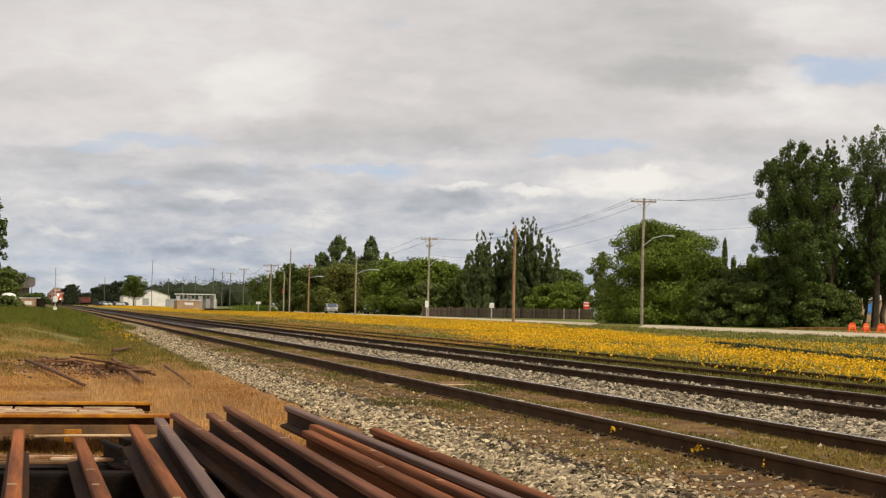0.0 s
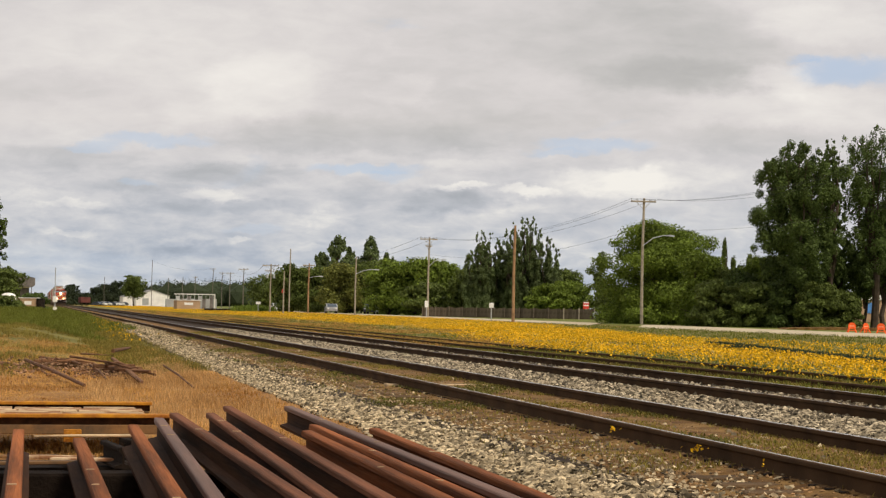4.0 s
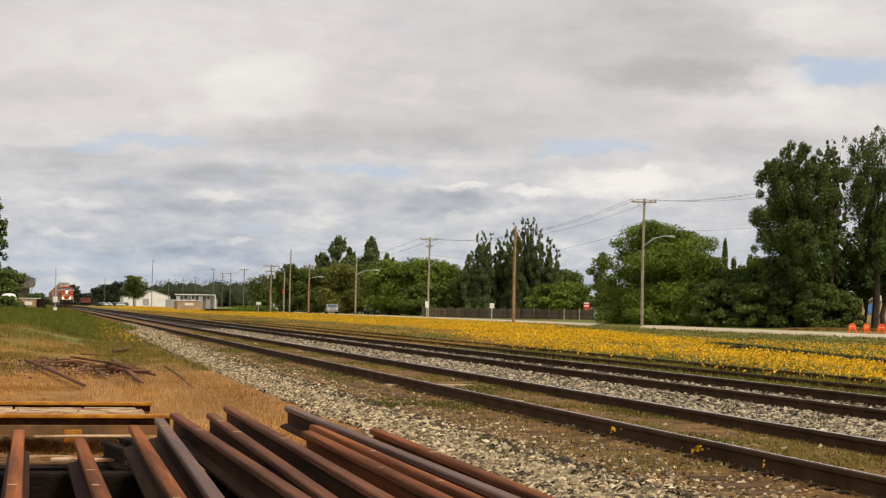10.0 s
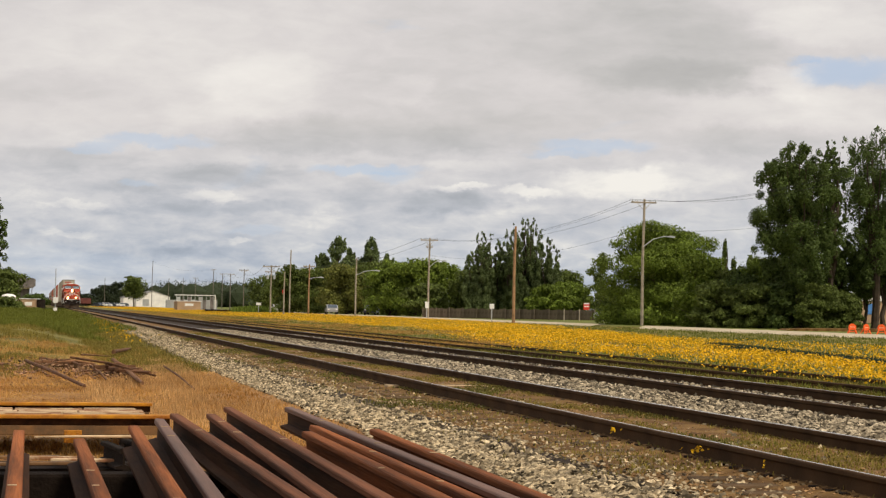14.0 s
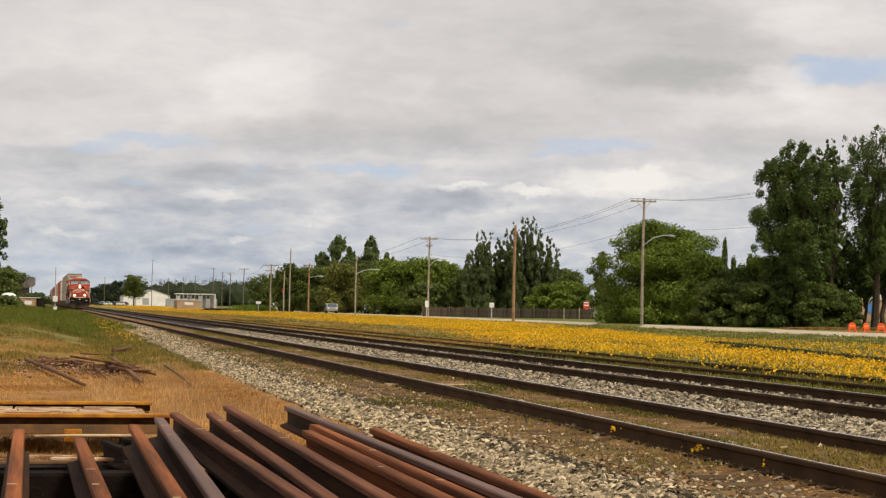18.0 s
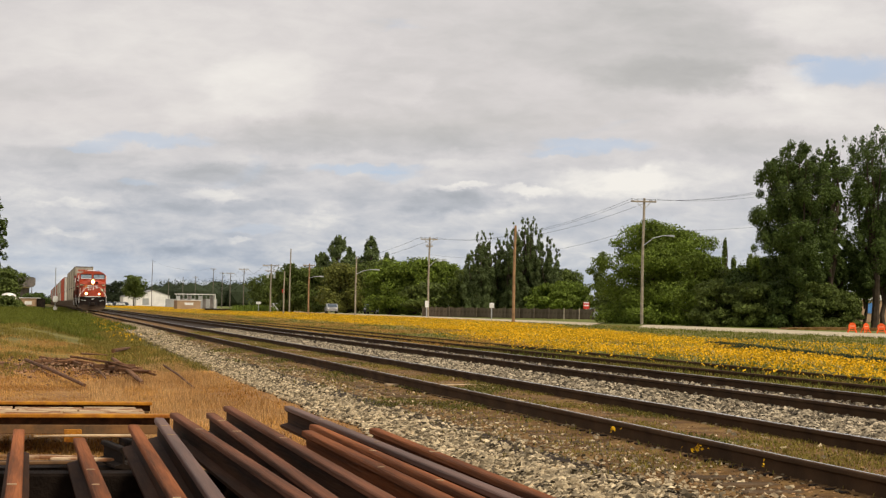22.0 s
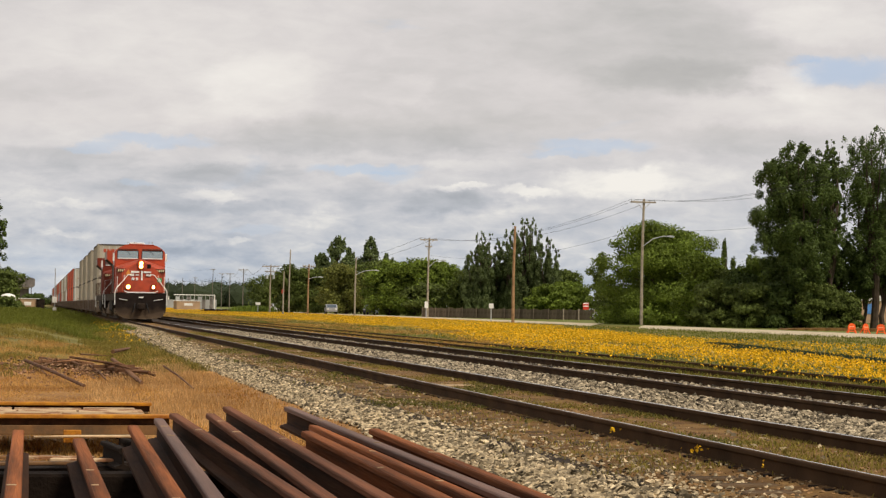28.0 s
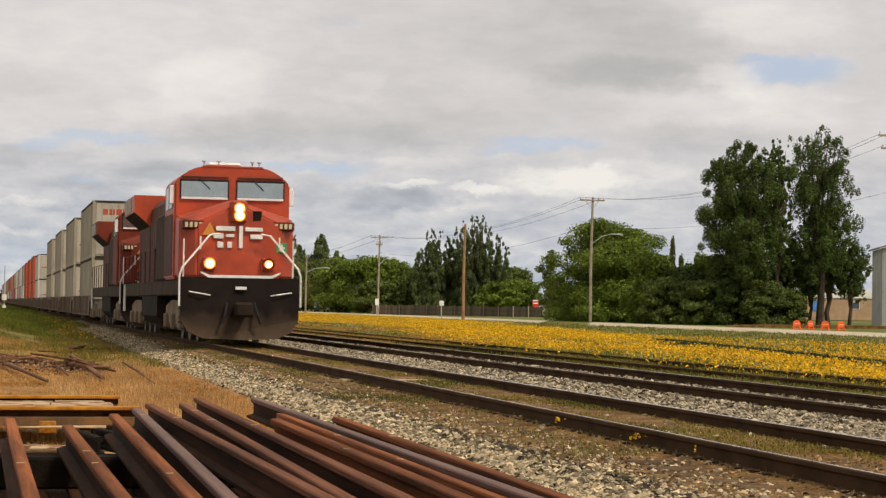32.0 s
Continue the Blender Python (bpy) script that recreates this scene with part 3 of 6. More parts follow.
for i, (x, y, h, w) in enumerate([(59.0, 384, 14.9, 7.4), (65.9, 385, 15.0, 6.6), (55.4, 385, 11.6, 4.4), (61.4, 385, 12.8, 3.4), (69.4, 386, 11.8, 4.6)]):
    tree("spruce_tree", x, y, h, w, h * 0.5, "fir", "leaf_spruce", 5000, 0.26, 90 + i, "tall dark tree rising behind the leafy trees", "spruces in the background")
for i, (x, y, h, w) in enumerate([(80.2, 218, 9.8, 1.4), (81.3, 218, 7.6, 1.8), (83.4, 217.6, 8.0, 2.4), (68.7, 231, 8.4, 2.8), (84.6, 217.8, 7.4, 2.6)]):
    tree("column_tree", x, y, h, w, 0.3, "column", "leaf_dark", 1800, 0.2, 100 + i, "narrow dark columnar conifer", "columnar conifers")
tree("leafy_tree", 33.3, 700, 11.0, 8.4, 4.4, "round", "leaf_dark", 5000, 0.35, 140, "dark round tree before the white sheds")
# beside the line on the near side
tree("yard_tree", -7.3, 266, 16.6, 6.2, 4.5, "poplar", "leaf_poplar", 7500, 0.24, 120, "tall green tree at the edge of the yard", "trees by the yard")
tree("yard_tree", -5.2, 280, 6.3, 6.6, 1.6, "round", "leaf_dark", 6000, 0.22, 121, "green tree at the edge of the yard", "trees by the yard")
tree("yard_tree", -4.2, 262, 2.15, 4.5, 0.1, "round", "leaf_dark", 3500, 0.16, 122, "low green bush at the edge of the yard", "trees by the yard")
tree("yard_tree", -1.0, 330, 2.9, 5.0, 0.2, "round", "leaf_poplar", 3500, 0.2, 123, "green bush behind the small hut", "trees by the yard")
for i, (x, y, h, w) in enumerate([(11.0, 880, 7.2, 12.0), (14.5, 900, 9.0, 9.0), (26.0, 960, 8.5, 14.0), (33.0, 990, 10.5, 13.0), (39.0, 980, 12.0, 12.0), (19.0, 930, 5.5, 13.0), (49.0, 1000, 12.0, 13.0)]):
    tree("far_tree", x, y, h, w, 0.6, "round", "leaf_far", 2600, 0.5, 150 + i, "dark green tree far along the railway", "trees far along the line")


def far_woods():
    rng = np.random.default_rng(5)
    blobs = []
    for k in range(170):
        x = rng.uniform(-20, 230)
        y = 1050 + 200 * rng.random()
        hh = (4 + 9.5 * min(1, max(0, (x - 30) / 45))) * (0.75 + 0.5 * rng.random())
        blobs.append(((x, y, hh * 0.35), (9 + 5 * rng.random(), 6, hh * 0.62)))
    for k in range(90):
        x = rng.uniform(60, 150)
        hh = 6 + 5 * rng.random()
        blobs.append(((x, 420 + 2.2 * (x - 60) + 30 * rng.random(), hh * 0.45), (5, 4, hh * 0.55)))
    v, f = leaves(rng, blobs, 170000, 0.42)
    core = bmesh.new()
    for c, r in blobs:                  # dense dark inside of each crown
        m = Matrix.Translation(c) @ Matrix.Diagonal((r[0] * 0.86, r[1] * 0.86, r[2] * 0.86, 1))
        bmesh.ops.create_icosphere(core, subdivisions=1, radius=1.0, matrix=m)
    core.verts.ensure_lookup_table()
    cv = [u.co + Vector((0, 0, 1.2 * noise.noise(u.co * 0.3))) for u in core.verts]
    cf = [[u.index + len(v) for u in q.verts] for q in core.faces]
    core.free()
    v, f = [*v, *cv], [*f, *cf]
    ob = new("far_woods", soup("far_woods", v, f, M["leaf_far"]))
    return tagged(ob, "distant belt of dark green woods on the horizon", "woods", kind="stuff")


far_woods()


# ---- poles ----
def utility_pole(x, y, h, label, arm=0.0, arm_low=0.0, lamp=None, wood="pole_wood", r=0.14, extras=0, group="utility poles"):
    t = thing("utility_pole", pose(x, y, ground_z(x)), label, "utility pole", group)
    bm = bmesh.new()
    tube(bm, [(0, 0, -0.4), (0, 0, h * 0.5), (0.01 * h, 0, h)], r, 10, r * 0.68)
    part("pole", bm, M[wood], t)
    for k, (a, z) in enumerate([(arm, h - 0.28), (arm_low, h - 1.1)]):
        if a:
            bm = bmesh.new()
            box(bm, -a, a, -0.07 - r, 0.05 - r, z - 0.06, z + 0.07, 0.01)
            for s in (-1, 1):
                tube(bm, [(s * a * 0.55, -r - 0.02, z - 0.04), (0, -r - 0.02, z - 0.65)], 0.02, 5)
            ca = part("crossarm", bm, M["pole_wood"], t)
            for s in (-0.92, -0.5, 0.5, 0.92):
                bm = bmesh.new()
                tube(bm, [(s * a, -r, z + 0.05), (s * a, -r, z + 0.16), (s * a, -r, z + 0.24)], 0.05, 8, 0.035)
                part("insulator", bm, M["galvanised"], ca)
    if lamp:
        reach, z0, z1, side = lamp
        bm = bmesh.new()
        tube(bm, [(0, -r * 0.5, z0), (side * reach * 0.4, -0.15, z0 + (z1 - z0) * 0.75), (side * reach * 0.8, -0.2, z1), (side * reach, -0.2, z1)], 0.04, 7)
        la = part("lamp_arm", bm, M["galvanised"], t)
        bm = bmesh.new()
        prism(bm, [(side * (reach - 0.15), z1 - 0.04), (side * (reach + 0.5), z1 - 0.10), (side * (reach + 0.55), z1 + 0.02), (side * (reach + 0.2), z1 + 0.09), (side * (reach - 0.15), z1 + 0.05)], "y", -0.32, -0.08)
        part("lamp_head", bm, M["galvanised"], la)
    for k in range(extras):
        bm = bmesh.new()
        disc(bm, ((-1) ** k * 0.52, -0.1, h - 1.9), "z", 0.19, 0.62, 14)
        part("transformer", bm, M["galvanised"], t, "grey transformer can")
    return t


POLES = [(49.4, 154.0, 10.6), (45.4, 224.7, 9.6), (46.0, 392.0, 9.6), (52.8, 470.0, 10.1), (56.3, 540.0, 10.2)]
utility_pole(49.4, 154.0, 10.6, "tall grey wooden utility pole with crossarm and street lamp", 1.1, 0, (2.2, 6.6, 7.5, 1))
utility_pole(45.4, 224.7, 9.6, "grey wooden utility pole with two crossarms", 1.05, 0.4, (1.6, 6.0, 6.9, 1))
utility_pole(38.0, 152.7, 8.0, "plain brown wooden pole at the edge of the flowers", wood="pole_brown")
utility_pole(36.9, 226.5, 7.1, "grey wooden pole with a long street lamp arm", 0, 0, (2.3, 5.0, 5.6, 1), r=0.12)
utility_pole(35.0, 253.6, 6.8, "brown wooden pole with a small street lamp", 0.8, 0, (1.4, 4.8, 5.1, 1), "pole_brown", 0.13)
utility_pole(38.2, 298.4, 10.0, "tall bare grey pole beside the road", 0, 0, None, "pole_wood", 0.13)
utility_pole(32.5, 260.1, 5.9, "short grey wooden pole by the road", 0, 0, None, "pole_wood", 0.12)
utility_pole(35.3, 299.2, 7.6, "wooden pole with crossarm and two transformers", 1.3, 0.9, None, "pole_wood", 0.14, 2)
for x, y, h in POLES[3:]:
    utility_pole(x - 4, y, h, "distant wooden utility pole with crossarm", 1.2, wood="pole_dark")


# ---- rail stack in the foreground ----
M["scrap_rust"] = mat("scrap_rust", (0.165, 0.054, 0.016), rough=0.8, var=0.55, scale=14, fine=90, bump=0.35, col2=(0.33, 0.104, 0.030), objvar=0.25, streak=0.035)
# rail sides: deep shade between the rails is worked into this near-black rust
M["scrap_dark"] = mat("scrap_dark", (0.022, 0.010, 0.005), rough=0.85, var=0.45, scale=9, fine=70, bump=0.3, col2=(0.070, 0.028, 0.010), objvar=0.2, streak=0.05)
M["brown_head"] = mat("brown_head", (0.120, 0.046, 0.019), rough=0.75, var=0.5, scale=14, fine=90, bump=0.3, col2=(0.225, 0.082, 0.036), streak=0.035)
M["worn_head"] = mat("worn_head", (0.135, 0.072, 0.050), rough=0.55, metal=0.0, var=0.4, scale=14, fine=90, bump=0.2, streak=0.035)
M["yellow_worn"] = mat("yellow_worn", (0.66, 0.29, 0.022), rough=0.65, var=0.15, scale=6.5, fine=40, bump=0.4, col2=(0.25, 0.085, 0.018))
M["frame_grey"] = mat("frame_grey", (0.13, 0.090, 0.055), rough=0.75, var=0.4, scale=4, fine=30, bump=0.3, col2=(0.24, 0.12, 0.045))
M["grey_plank"] = mat("grey_plank", (0.40, 0.29, 0.175), rough=0.9, var=0.4, scale=5, fine=50, bump=0.4, objvar=0.2)
M["deck_board"] = mat("deck_board", (0.34, 0.16, 0.075), rough=0.9, patchy=True, var=0.3, scale=5, fine=40, bump=0.5, col2=(0.50, 0.36, 0.22), objvar=0.25)
M["scrap_brown"] = mat("scrap_brown", (0.165, 0.082, 0.042), var=0.5, scale=3, fine=30, bump=0.3, objvar=0.35)
# near black: shade under the stack and frame is part of this timber colour
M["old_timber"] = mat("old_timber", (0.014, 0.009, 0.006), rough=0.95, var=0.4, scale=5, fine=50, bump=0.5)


def stacked_rail(x1, y1, x0, y0, top, dark, head, lean=0.0, label=""):
    """A loose rail whose far end is (x1, y1) and which runs over (x0, y0)."""
    a = math.degrees(math.atan2(-(x1 - x0), y1 - y0))
    length = 9.6
    bm = bmesh.new()
    prism(bm, rail_profile(), "y", -length, 0)
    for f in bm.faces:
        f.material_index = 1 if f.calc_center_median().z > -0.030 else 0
    # dark rails: near-black sides, with the shade included in their colour
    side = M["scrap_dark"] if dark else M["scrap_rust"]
    return solid("loose_rail", bm, [side, M[head]], label or "rusty loose steel rail stacked on timbers", "steel rail",
                 "stack of rails", m=pose(x1, y1, top, 0, lean, a))


for k, (x1, y1, x0, y0, dark, head, lean, top) in enumerate([
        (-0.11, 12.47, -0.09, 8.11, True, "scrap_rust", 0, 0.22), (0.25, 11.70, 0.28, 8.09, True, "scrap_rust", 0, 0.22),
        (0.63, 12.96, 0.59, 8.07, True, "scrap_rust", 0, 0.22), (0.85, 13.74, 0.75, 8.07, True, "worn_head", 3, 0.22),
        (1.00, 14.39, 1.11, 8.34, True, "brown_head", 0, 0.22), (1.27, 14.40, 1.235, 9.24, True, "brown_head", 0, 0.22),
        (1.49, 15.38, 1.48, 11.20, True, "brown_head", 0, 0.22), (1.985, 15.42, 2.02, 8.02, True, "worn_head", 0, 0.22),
        (1.72, 12.42, 1.72, 8.04, False, "scrap_rust", -4, 0.22), (1.845, 12.95, 1.855, 8.03, False, "scrap_rust", 5, 0.225),
        (2.21, 12.67, 2.17, 8.09, False, "scrap_rust", 0, 0.22)]):
    bar = stacked_rail(x1, y1, x0, y0, top, dark, head, lean,
                 "rusty loose steel rail with a worn grey head" if head == "worn_head" else "rusty brown loose steel rail stacked on timbers")
    for s in range(1 + k % 2):
        bm = bmesh.new()
        y = -random.uniform(0.8, 5.0)
        plate_l = random.uniform(0.015, 0.035)
        box(bm, -0.030, random.uniform(0.0, 0.024), y, y + plate_l, 0.0005, 0.003)
        part("chalk_mark", bm, M["grey_plank"], bar, "pale scuff across the rail head")
# lower layer, added to darken the ground, and timbers that carry the stack
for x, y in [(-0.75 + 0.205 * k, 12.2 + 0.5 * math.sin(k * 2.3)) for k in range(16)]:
    stacked_rail(x, y, x, y - 5, -0.155 + 0.0, True, "scrap_dark", 0, "near-black steel rail added in the lower layer")
# low timbers added here; their near-black colour stands for the shade in the gap
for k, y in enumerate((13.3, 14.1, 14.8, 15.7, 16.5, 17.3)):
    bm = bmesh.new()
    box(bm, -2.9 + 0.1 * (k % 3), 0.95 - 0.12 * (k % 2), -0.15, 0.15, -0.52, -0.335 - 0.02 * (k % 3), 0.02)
    solid("support_timber", bm, M["old_timber"], "near-black timber added low under the rails to darken the gap", "timber", "timbers under the rails", m=pose(0, y, 0, 0, 0, 1.5 * (-1) ** k))
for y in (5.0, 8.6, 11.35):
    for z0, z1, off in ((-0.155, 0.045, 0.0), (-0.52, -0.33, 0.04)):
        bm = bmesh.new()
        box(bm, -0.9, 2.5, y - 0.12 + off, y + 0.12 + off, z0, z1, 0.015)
        solid("support_timber", bm, M["old_timber"], "near-black timber under the stacked rails", "timber", "timbers under the rails")
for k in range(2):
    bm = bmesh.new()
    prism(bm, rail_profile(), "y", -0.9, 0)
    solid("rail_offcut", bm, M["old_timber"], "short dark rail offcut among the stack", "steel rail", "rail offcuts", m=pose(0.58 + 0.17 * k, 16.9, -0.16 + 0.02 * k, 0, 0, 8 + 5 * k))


def yellow_frame():
    t = thing("steel_frame", pose(0, 0, 0), "worn yellow steel frame with a weathered plank deck", "steel frame")

    def i_beam(y, x1, top, h, w, label=""):
        bm = bmesh.new()
        box(bm, -3.2, x1, y - w / 2, y + w / 2, top - 0.035, top, 0.006)
        be = part("beam", bm, M["yellow_worn"], t, label)
        bm = bmesh.new()
        box(bm, -3.2, x1 - 0.02, y - 0.03, y + 0.03, top - 0.10, top - 0.036)
        part("web", bm, M["scrap_dark"], be, "dark brown web")
        bm = bmesh.new()
        box(bm, -3.2, x1 - 0.03, y - w / 2 + 0.02, y + w / 2 - 0.02, top - h, top - 0.102, 0.006)
        part("bottom_chord", bm, M["frame_grey"], be, "grey-brown lower chord")
        return be
    i_beam(18.66, 1.27, -0.035, 0.19, 0.17, "worn yellow steel beam")
    i_beam(21.1, 1.22, -0.042, 0.16, 0.17, "worn yellow steel beam")
    for k in range(5):              # long deck planks laid side by side, each in two lengths
        y0 = 18.80 + 0.435 * k
        cuts = [-3.15, -2.2, -1.3 + 0.3 * random.random(), -0.45 + 0.3 * random.random(), 0.25 + 0.3 * random.random(), 1.12 - 0.08 * random.random()]
        for x0, x1 in zip(cuts, [c - 0.022 for c in cuts[1:]]):
            bm = bmesh.new()
            box(bm, x0, x1, y0, y0 + 0.415, -0.125, -0.098 + 0.016 * random.random(), 0.006)
            part("plank", bm, M["deck_board"], t)
    for k in range(4):
        bm = bmesh.new()
        x = -2.6 + k * 1.22
        box(bm, x - 0.05, x + 0.05, 18.76, 21.0, -0.22, -0.126)
        part("cross_member", bm, M["yellow_worn"], t)
    bm = bmesh.new()
    box(bm, -3.2, 1.1, 18.05, 18.20, -0.50, -0.44, 0.01)
    part("lower_beam", bm, M["frame_grey"], t, "brown lower beam")
    bm = bmesh.new()
    box(bm, 0.25, 0.415, 18.36, 18.40, -0.285, -0.165, 0.006)
    for dx, dz in ((-0.045, -0.035), (0.045, -0.035), (-0.045, 0.03), (0.045, 0.03), (0, 0)):
        disc(bm, (0.332 + dx, 18.35, -0.225 + dz), "y", 0.014, 0.03, 8)
    part("bracket", bm, M["yellow_worn"], t, "bolted yellow bracket plate")
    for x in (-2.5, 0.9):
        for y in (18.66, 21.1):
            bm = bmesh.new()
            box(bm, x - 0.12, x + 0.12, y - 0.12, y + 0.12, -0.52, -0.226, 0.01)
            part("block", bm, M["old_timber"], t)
    bm = bmesh.new()
    tube(bm, [(-0.02, 18.30, -0.226), (0.35, 18.30, -0.218), (0.90, 18.30, -0.219)], 0.008, 7, 0.016)
    part("pipe", bm, M["grey_plank"], t, "thin pale pipe under the front beam")
    for k, (x, y, l, a) in enumerate(((-0.30, 17.2, 0.50, 4), (0.16, 17.0, 0.34, -6), (-0.05, 16.3, 0.42, 9), (0.42, 16.5, 0.30, -12))):
        bm = bmesh.new()
        box(bm, -l, l, -0.06, 0.06, -0.012, 0.012, 0.004)
        bm.transform(pose(x, y, -0.325 + 0.01 * k, 0, 0, a))
        part("broken_board", bm, M["deck_board"] if k % 2 else M["frame_grey"], t, "broken weathered board under the frame")


yellow_frame()


def scrap(cx, cy, seed, n, spread):
    rng = np.random.default_rng(seed)
    t = thing("scrap_pile", pose(cx, cy, ground_z(cx)), "heap of rusty bars and broken timber in dry grass", "scrap pile", "scrap heaps")
    for k in range(n):
        bm = bmesh.new()
        l = rng.uniform(0.25, 0.95) if k % 3 == 0 or k > 3 else rng.uniform(1.6, 2.8)
        a = rng.uniform(-0.75, -0.15) if k < 4 else rng.uniform(-1.5, 1.5)
        o = Vector((rng.normal() * spread * 0.5, rng.normal() * spread * 1.4, 0.06 + 0.18 * rng.random()))
        d = Vector((math.sin(a), math.cos(a) * 1.6, 0.06 * rng.normal())) * l / 2
        if k % 3 == 0:
            box(bm, -0.045, 0.045, -l / 2, l / 2, -0.035, 0.035, 0.008)
            bm.transform(Matrix.Translation(o) @ Matrix.Rotation(-a, 4, "Z"))
        else:
            tube(bm, [o - d, o + Vector((0.03 * rng.normal(), 0, 0.05)), o + d], 0.010 + 0.020 * rng.random(), 6)
        part("bar" if k % 3 else "timber", bm, M["scrap_brown"], t)


scrap(0.55, 42.0, 3, 26, 0.42)
scrap(1.60, 38.5, 4, 14, 0.22)
for x0, y0, x1, y1, r in ((-0.27, 42.6, 0.76, 32.4, 0.055), (0.05, 44.0, 0.95, 42.6, 0.06), (1.65, 44.0, 1.78, 33.8, 0.055), (1.59, 41.0, 1.76, 34.6, 0.05), (1.90, 50.5, 2.70, 59.0, 0.07),
                          (1.05, 49.0, 1.95, 51.5, 0.03), (2.57, 40.4, 2.55, 32.2, 0.03), (1.05, 40.0, 1.23, 35.5, 0.035), (-0.9, 40.5, -0.5, 43.0, 0.05)):
    bm = bmesh.new()
    z = ground_z(0.5) + r + 0.10
    r *= 0.78
    tube(bm, [(x0, y0, z + 0.05), ((x0 + x1) / 2 + 0.03, (y0 + y1) / 2, z), (x1, y1, z - 0.06)], r, 8, r * 0.7)
    solid("lying_pole", bm, M["scrap_brown"], "weathered brown pole lying in the dry grass", "pole", "poles on the scrap heaps")
bm = bmesh.new()
box(bm, -0.95, 0.95, -0.11, 0.11, 0, 0.045, 0.008)
solid("crossing_plank", bm, M["grey_plank"], "pale weathered plank lying between the rails", "plank", m=pose(6.05, 28.4, -0.165, 0, 0, 2))
bm = bmesh.new()
bmesh.ops.create_icosphere(bm, subdivisions=2, radius=0.065)
for v in bm.verts:
    v.co *= 1 + 0.25 * noise.noise(v.co * 9)
    v.co.z *= 0.6
M["white_stone"] = mat("white_stone", (0.75, 0.73, 0.70), var=0.15)
solid("white_stone", bm, M["white_stone"], "white stone lying beside the second track", "stone", m=pose(10.97, 28.4, -0.135))


# ---- ballast, grass and flowers ----
def stones(name, n, seed, place, size, label, material="stone"):
    rng = np.random.default_rng(seed)
    base = np.array([(1, 0, 0), (-1, 0, 0), (0, 1, 0), (0, -1, 0), (0, 0, 1), (0, 0, -1), (0.65, 0.6, 0.5), (-0.6, -0.65, 0.5)], float)
    tri = np.array([(6, 4, 0), (6, 2, 4), (6, 0, 2), (4, 2, 1), (4, 1, 7), (4, 7, 3), (7, 1, 3), (4, 3, 0), (2, 0, 5), (1, 2, 5), (3, 1, 5), (0, 3, 5)])
    p = np.array([place(rng) for _ in range(n)])
    s = size * (0.5 + rng.random((n, 1, 1)) ** 1.5) * np.stack([1 + 0.4 * rng.random((n, 1)), 0.8 + 0.5 * rng.random((n, 1)), 0.55 + 0.35 * rng.random((n, 1))], 2)
    v = base[None] * (1 + 0.25 * rng.normal(size=(n, 8, 1))) * s
    a = rng.random(n) * 2 * np.pi
    t = rng.normal(size=n) * 0.5
    c, si = np.cos(a)[:, None], np.sin(a)[:, None]
    x, y, z = v[..., 0] * c - v[..., 1] * si, v[..., 0] * si + v[..., 1] * c, v[..., 2]
    ct, st = np.cos(t)[:, None], np.sin(t)[:, None]
    y, z = y * ct - z * st, y * st + z * ct
    v = np.stack([x, y, z], 2) + p[:, None, :]
    f = tri[None] + (np.arange(n) * 8)[:, None, None]
    ob = new(name, soup(name, v.reshape(-1, 3), f.reshape(-1, 3), M[material]))
    return tagged(ob, label, "gravel", kind="stuff")


def near(rng, y0, y1, power=2.0):
    return y0 + (y1 - y0) * rng.random() ** power


def on(x, y, dz=0.0):
    return (x, y, ground_z(x) + dz)


def shoulder(rng):
    y = near(rng, 9, 118, 2.5)
    lo, hi = 3.50 + 0.25 * noise.noise(Vector((0, y * 0.35, 0))), 4.16 + 0.25 * noise.noise(Vector((5, y * 0.5, 0))) + 0.10 * rng.normal()
    lo, hi = lo + 0.010 * max(0, y - 40), hi + 0.022 * max(0, y - 42)
    lo -= 0.9 * max(0, 1 - y / 22)
    return on(rng.uniform(lo, hi), y, 0.01)


def between(rng):
    return on(rng.uniform(7.35, 9.1), near(rng, 14, 95, 2.2), 0.015)


def in_siding(rng):
    return on(rng.uniform(9.0, 11.3), near(rng, 16, 80, 2.0), 0.015)


def tie_ends(rng):
    x = 4.2 + abs(rng.normal()) * 0.38
    return on(min(x, 5.2), near(rng, 10, 70, 2.1), 0.004)


def strays(rng):
    return on(rng.uniform(4.4, 7.4), near(rng, 10, 60, 2.0), 0.0)


stones("ballast_shoulder", 36000, 1, shoulder, 0.0265, "grey and cream crushed ballast stones beside the track")
stones("verge_stones", 4200, 7, tie_ends, 0.016, "loose stones thinning out over the soil by the tie ends")
stones("ballast_between", 22000, 2, between, 0.0245, "grey crushed ballast stones between the two tracks", "stone_grey")
stones("ballast_siding", 9000, 3, in_siding, 0.0235, "grey ballast stones inside the second track", "stone_grey")
M["crumbs"] = mat("crumbs", (0.25, 0.15, 0.07), var=0.3, scale=6, fine=40, bump=0.2, island=0.5)
stones("soil_crumbs", 13000, 6, strays, 0.011, "brown crumbs of soil between the rails", "crumbs")
stones("stray_stones", 1000, 4, strays, 0.022, "scattered stones on the soil of the main track")


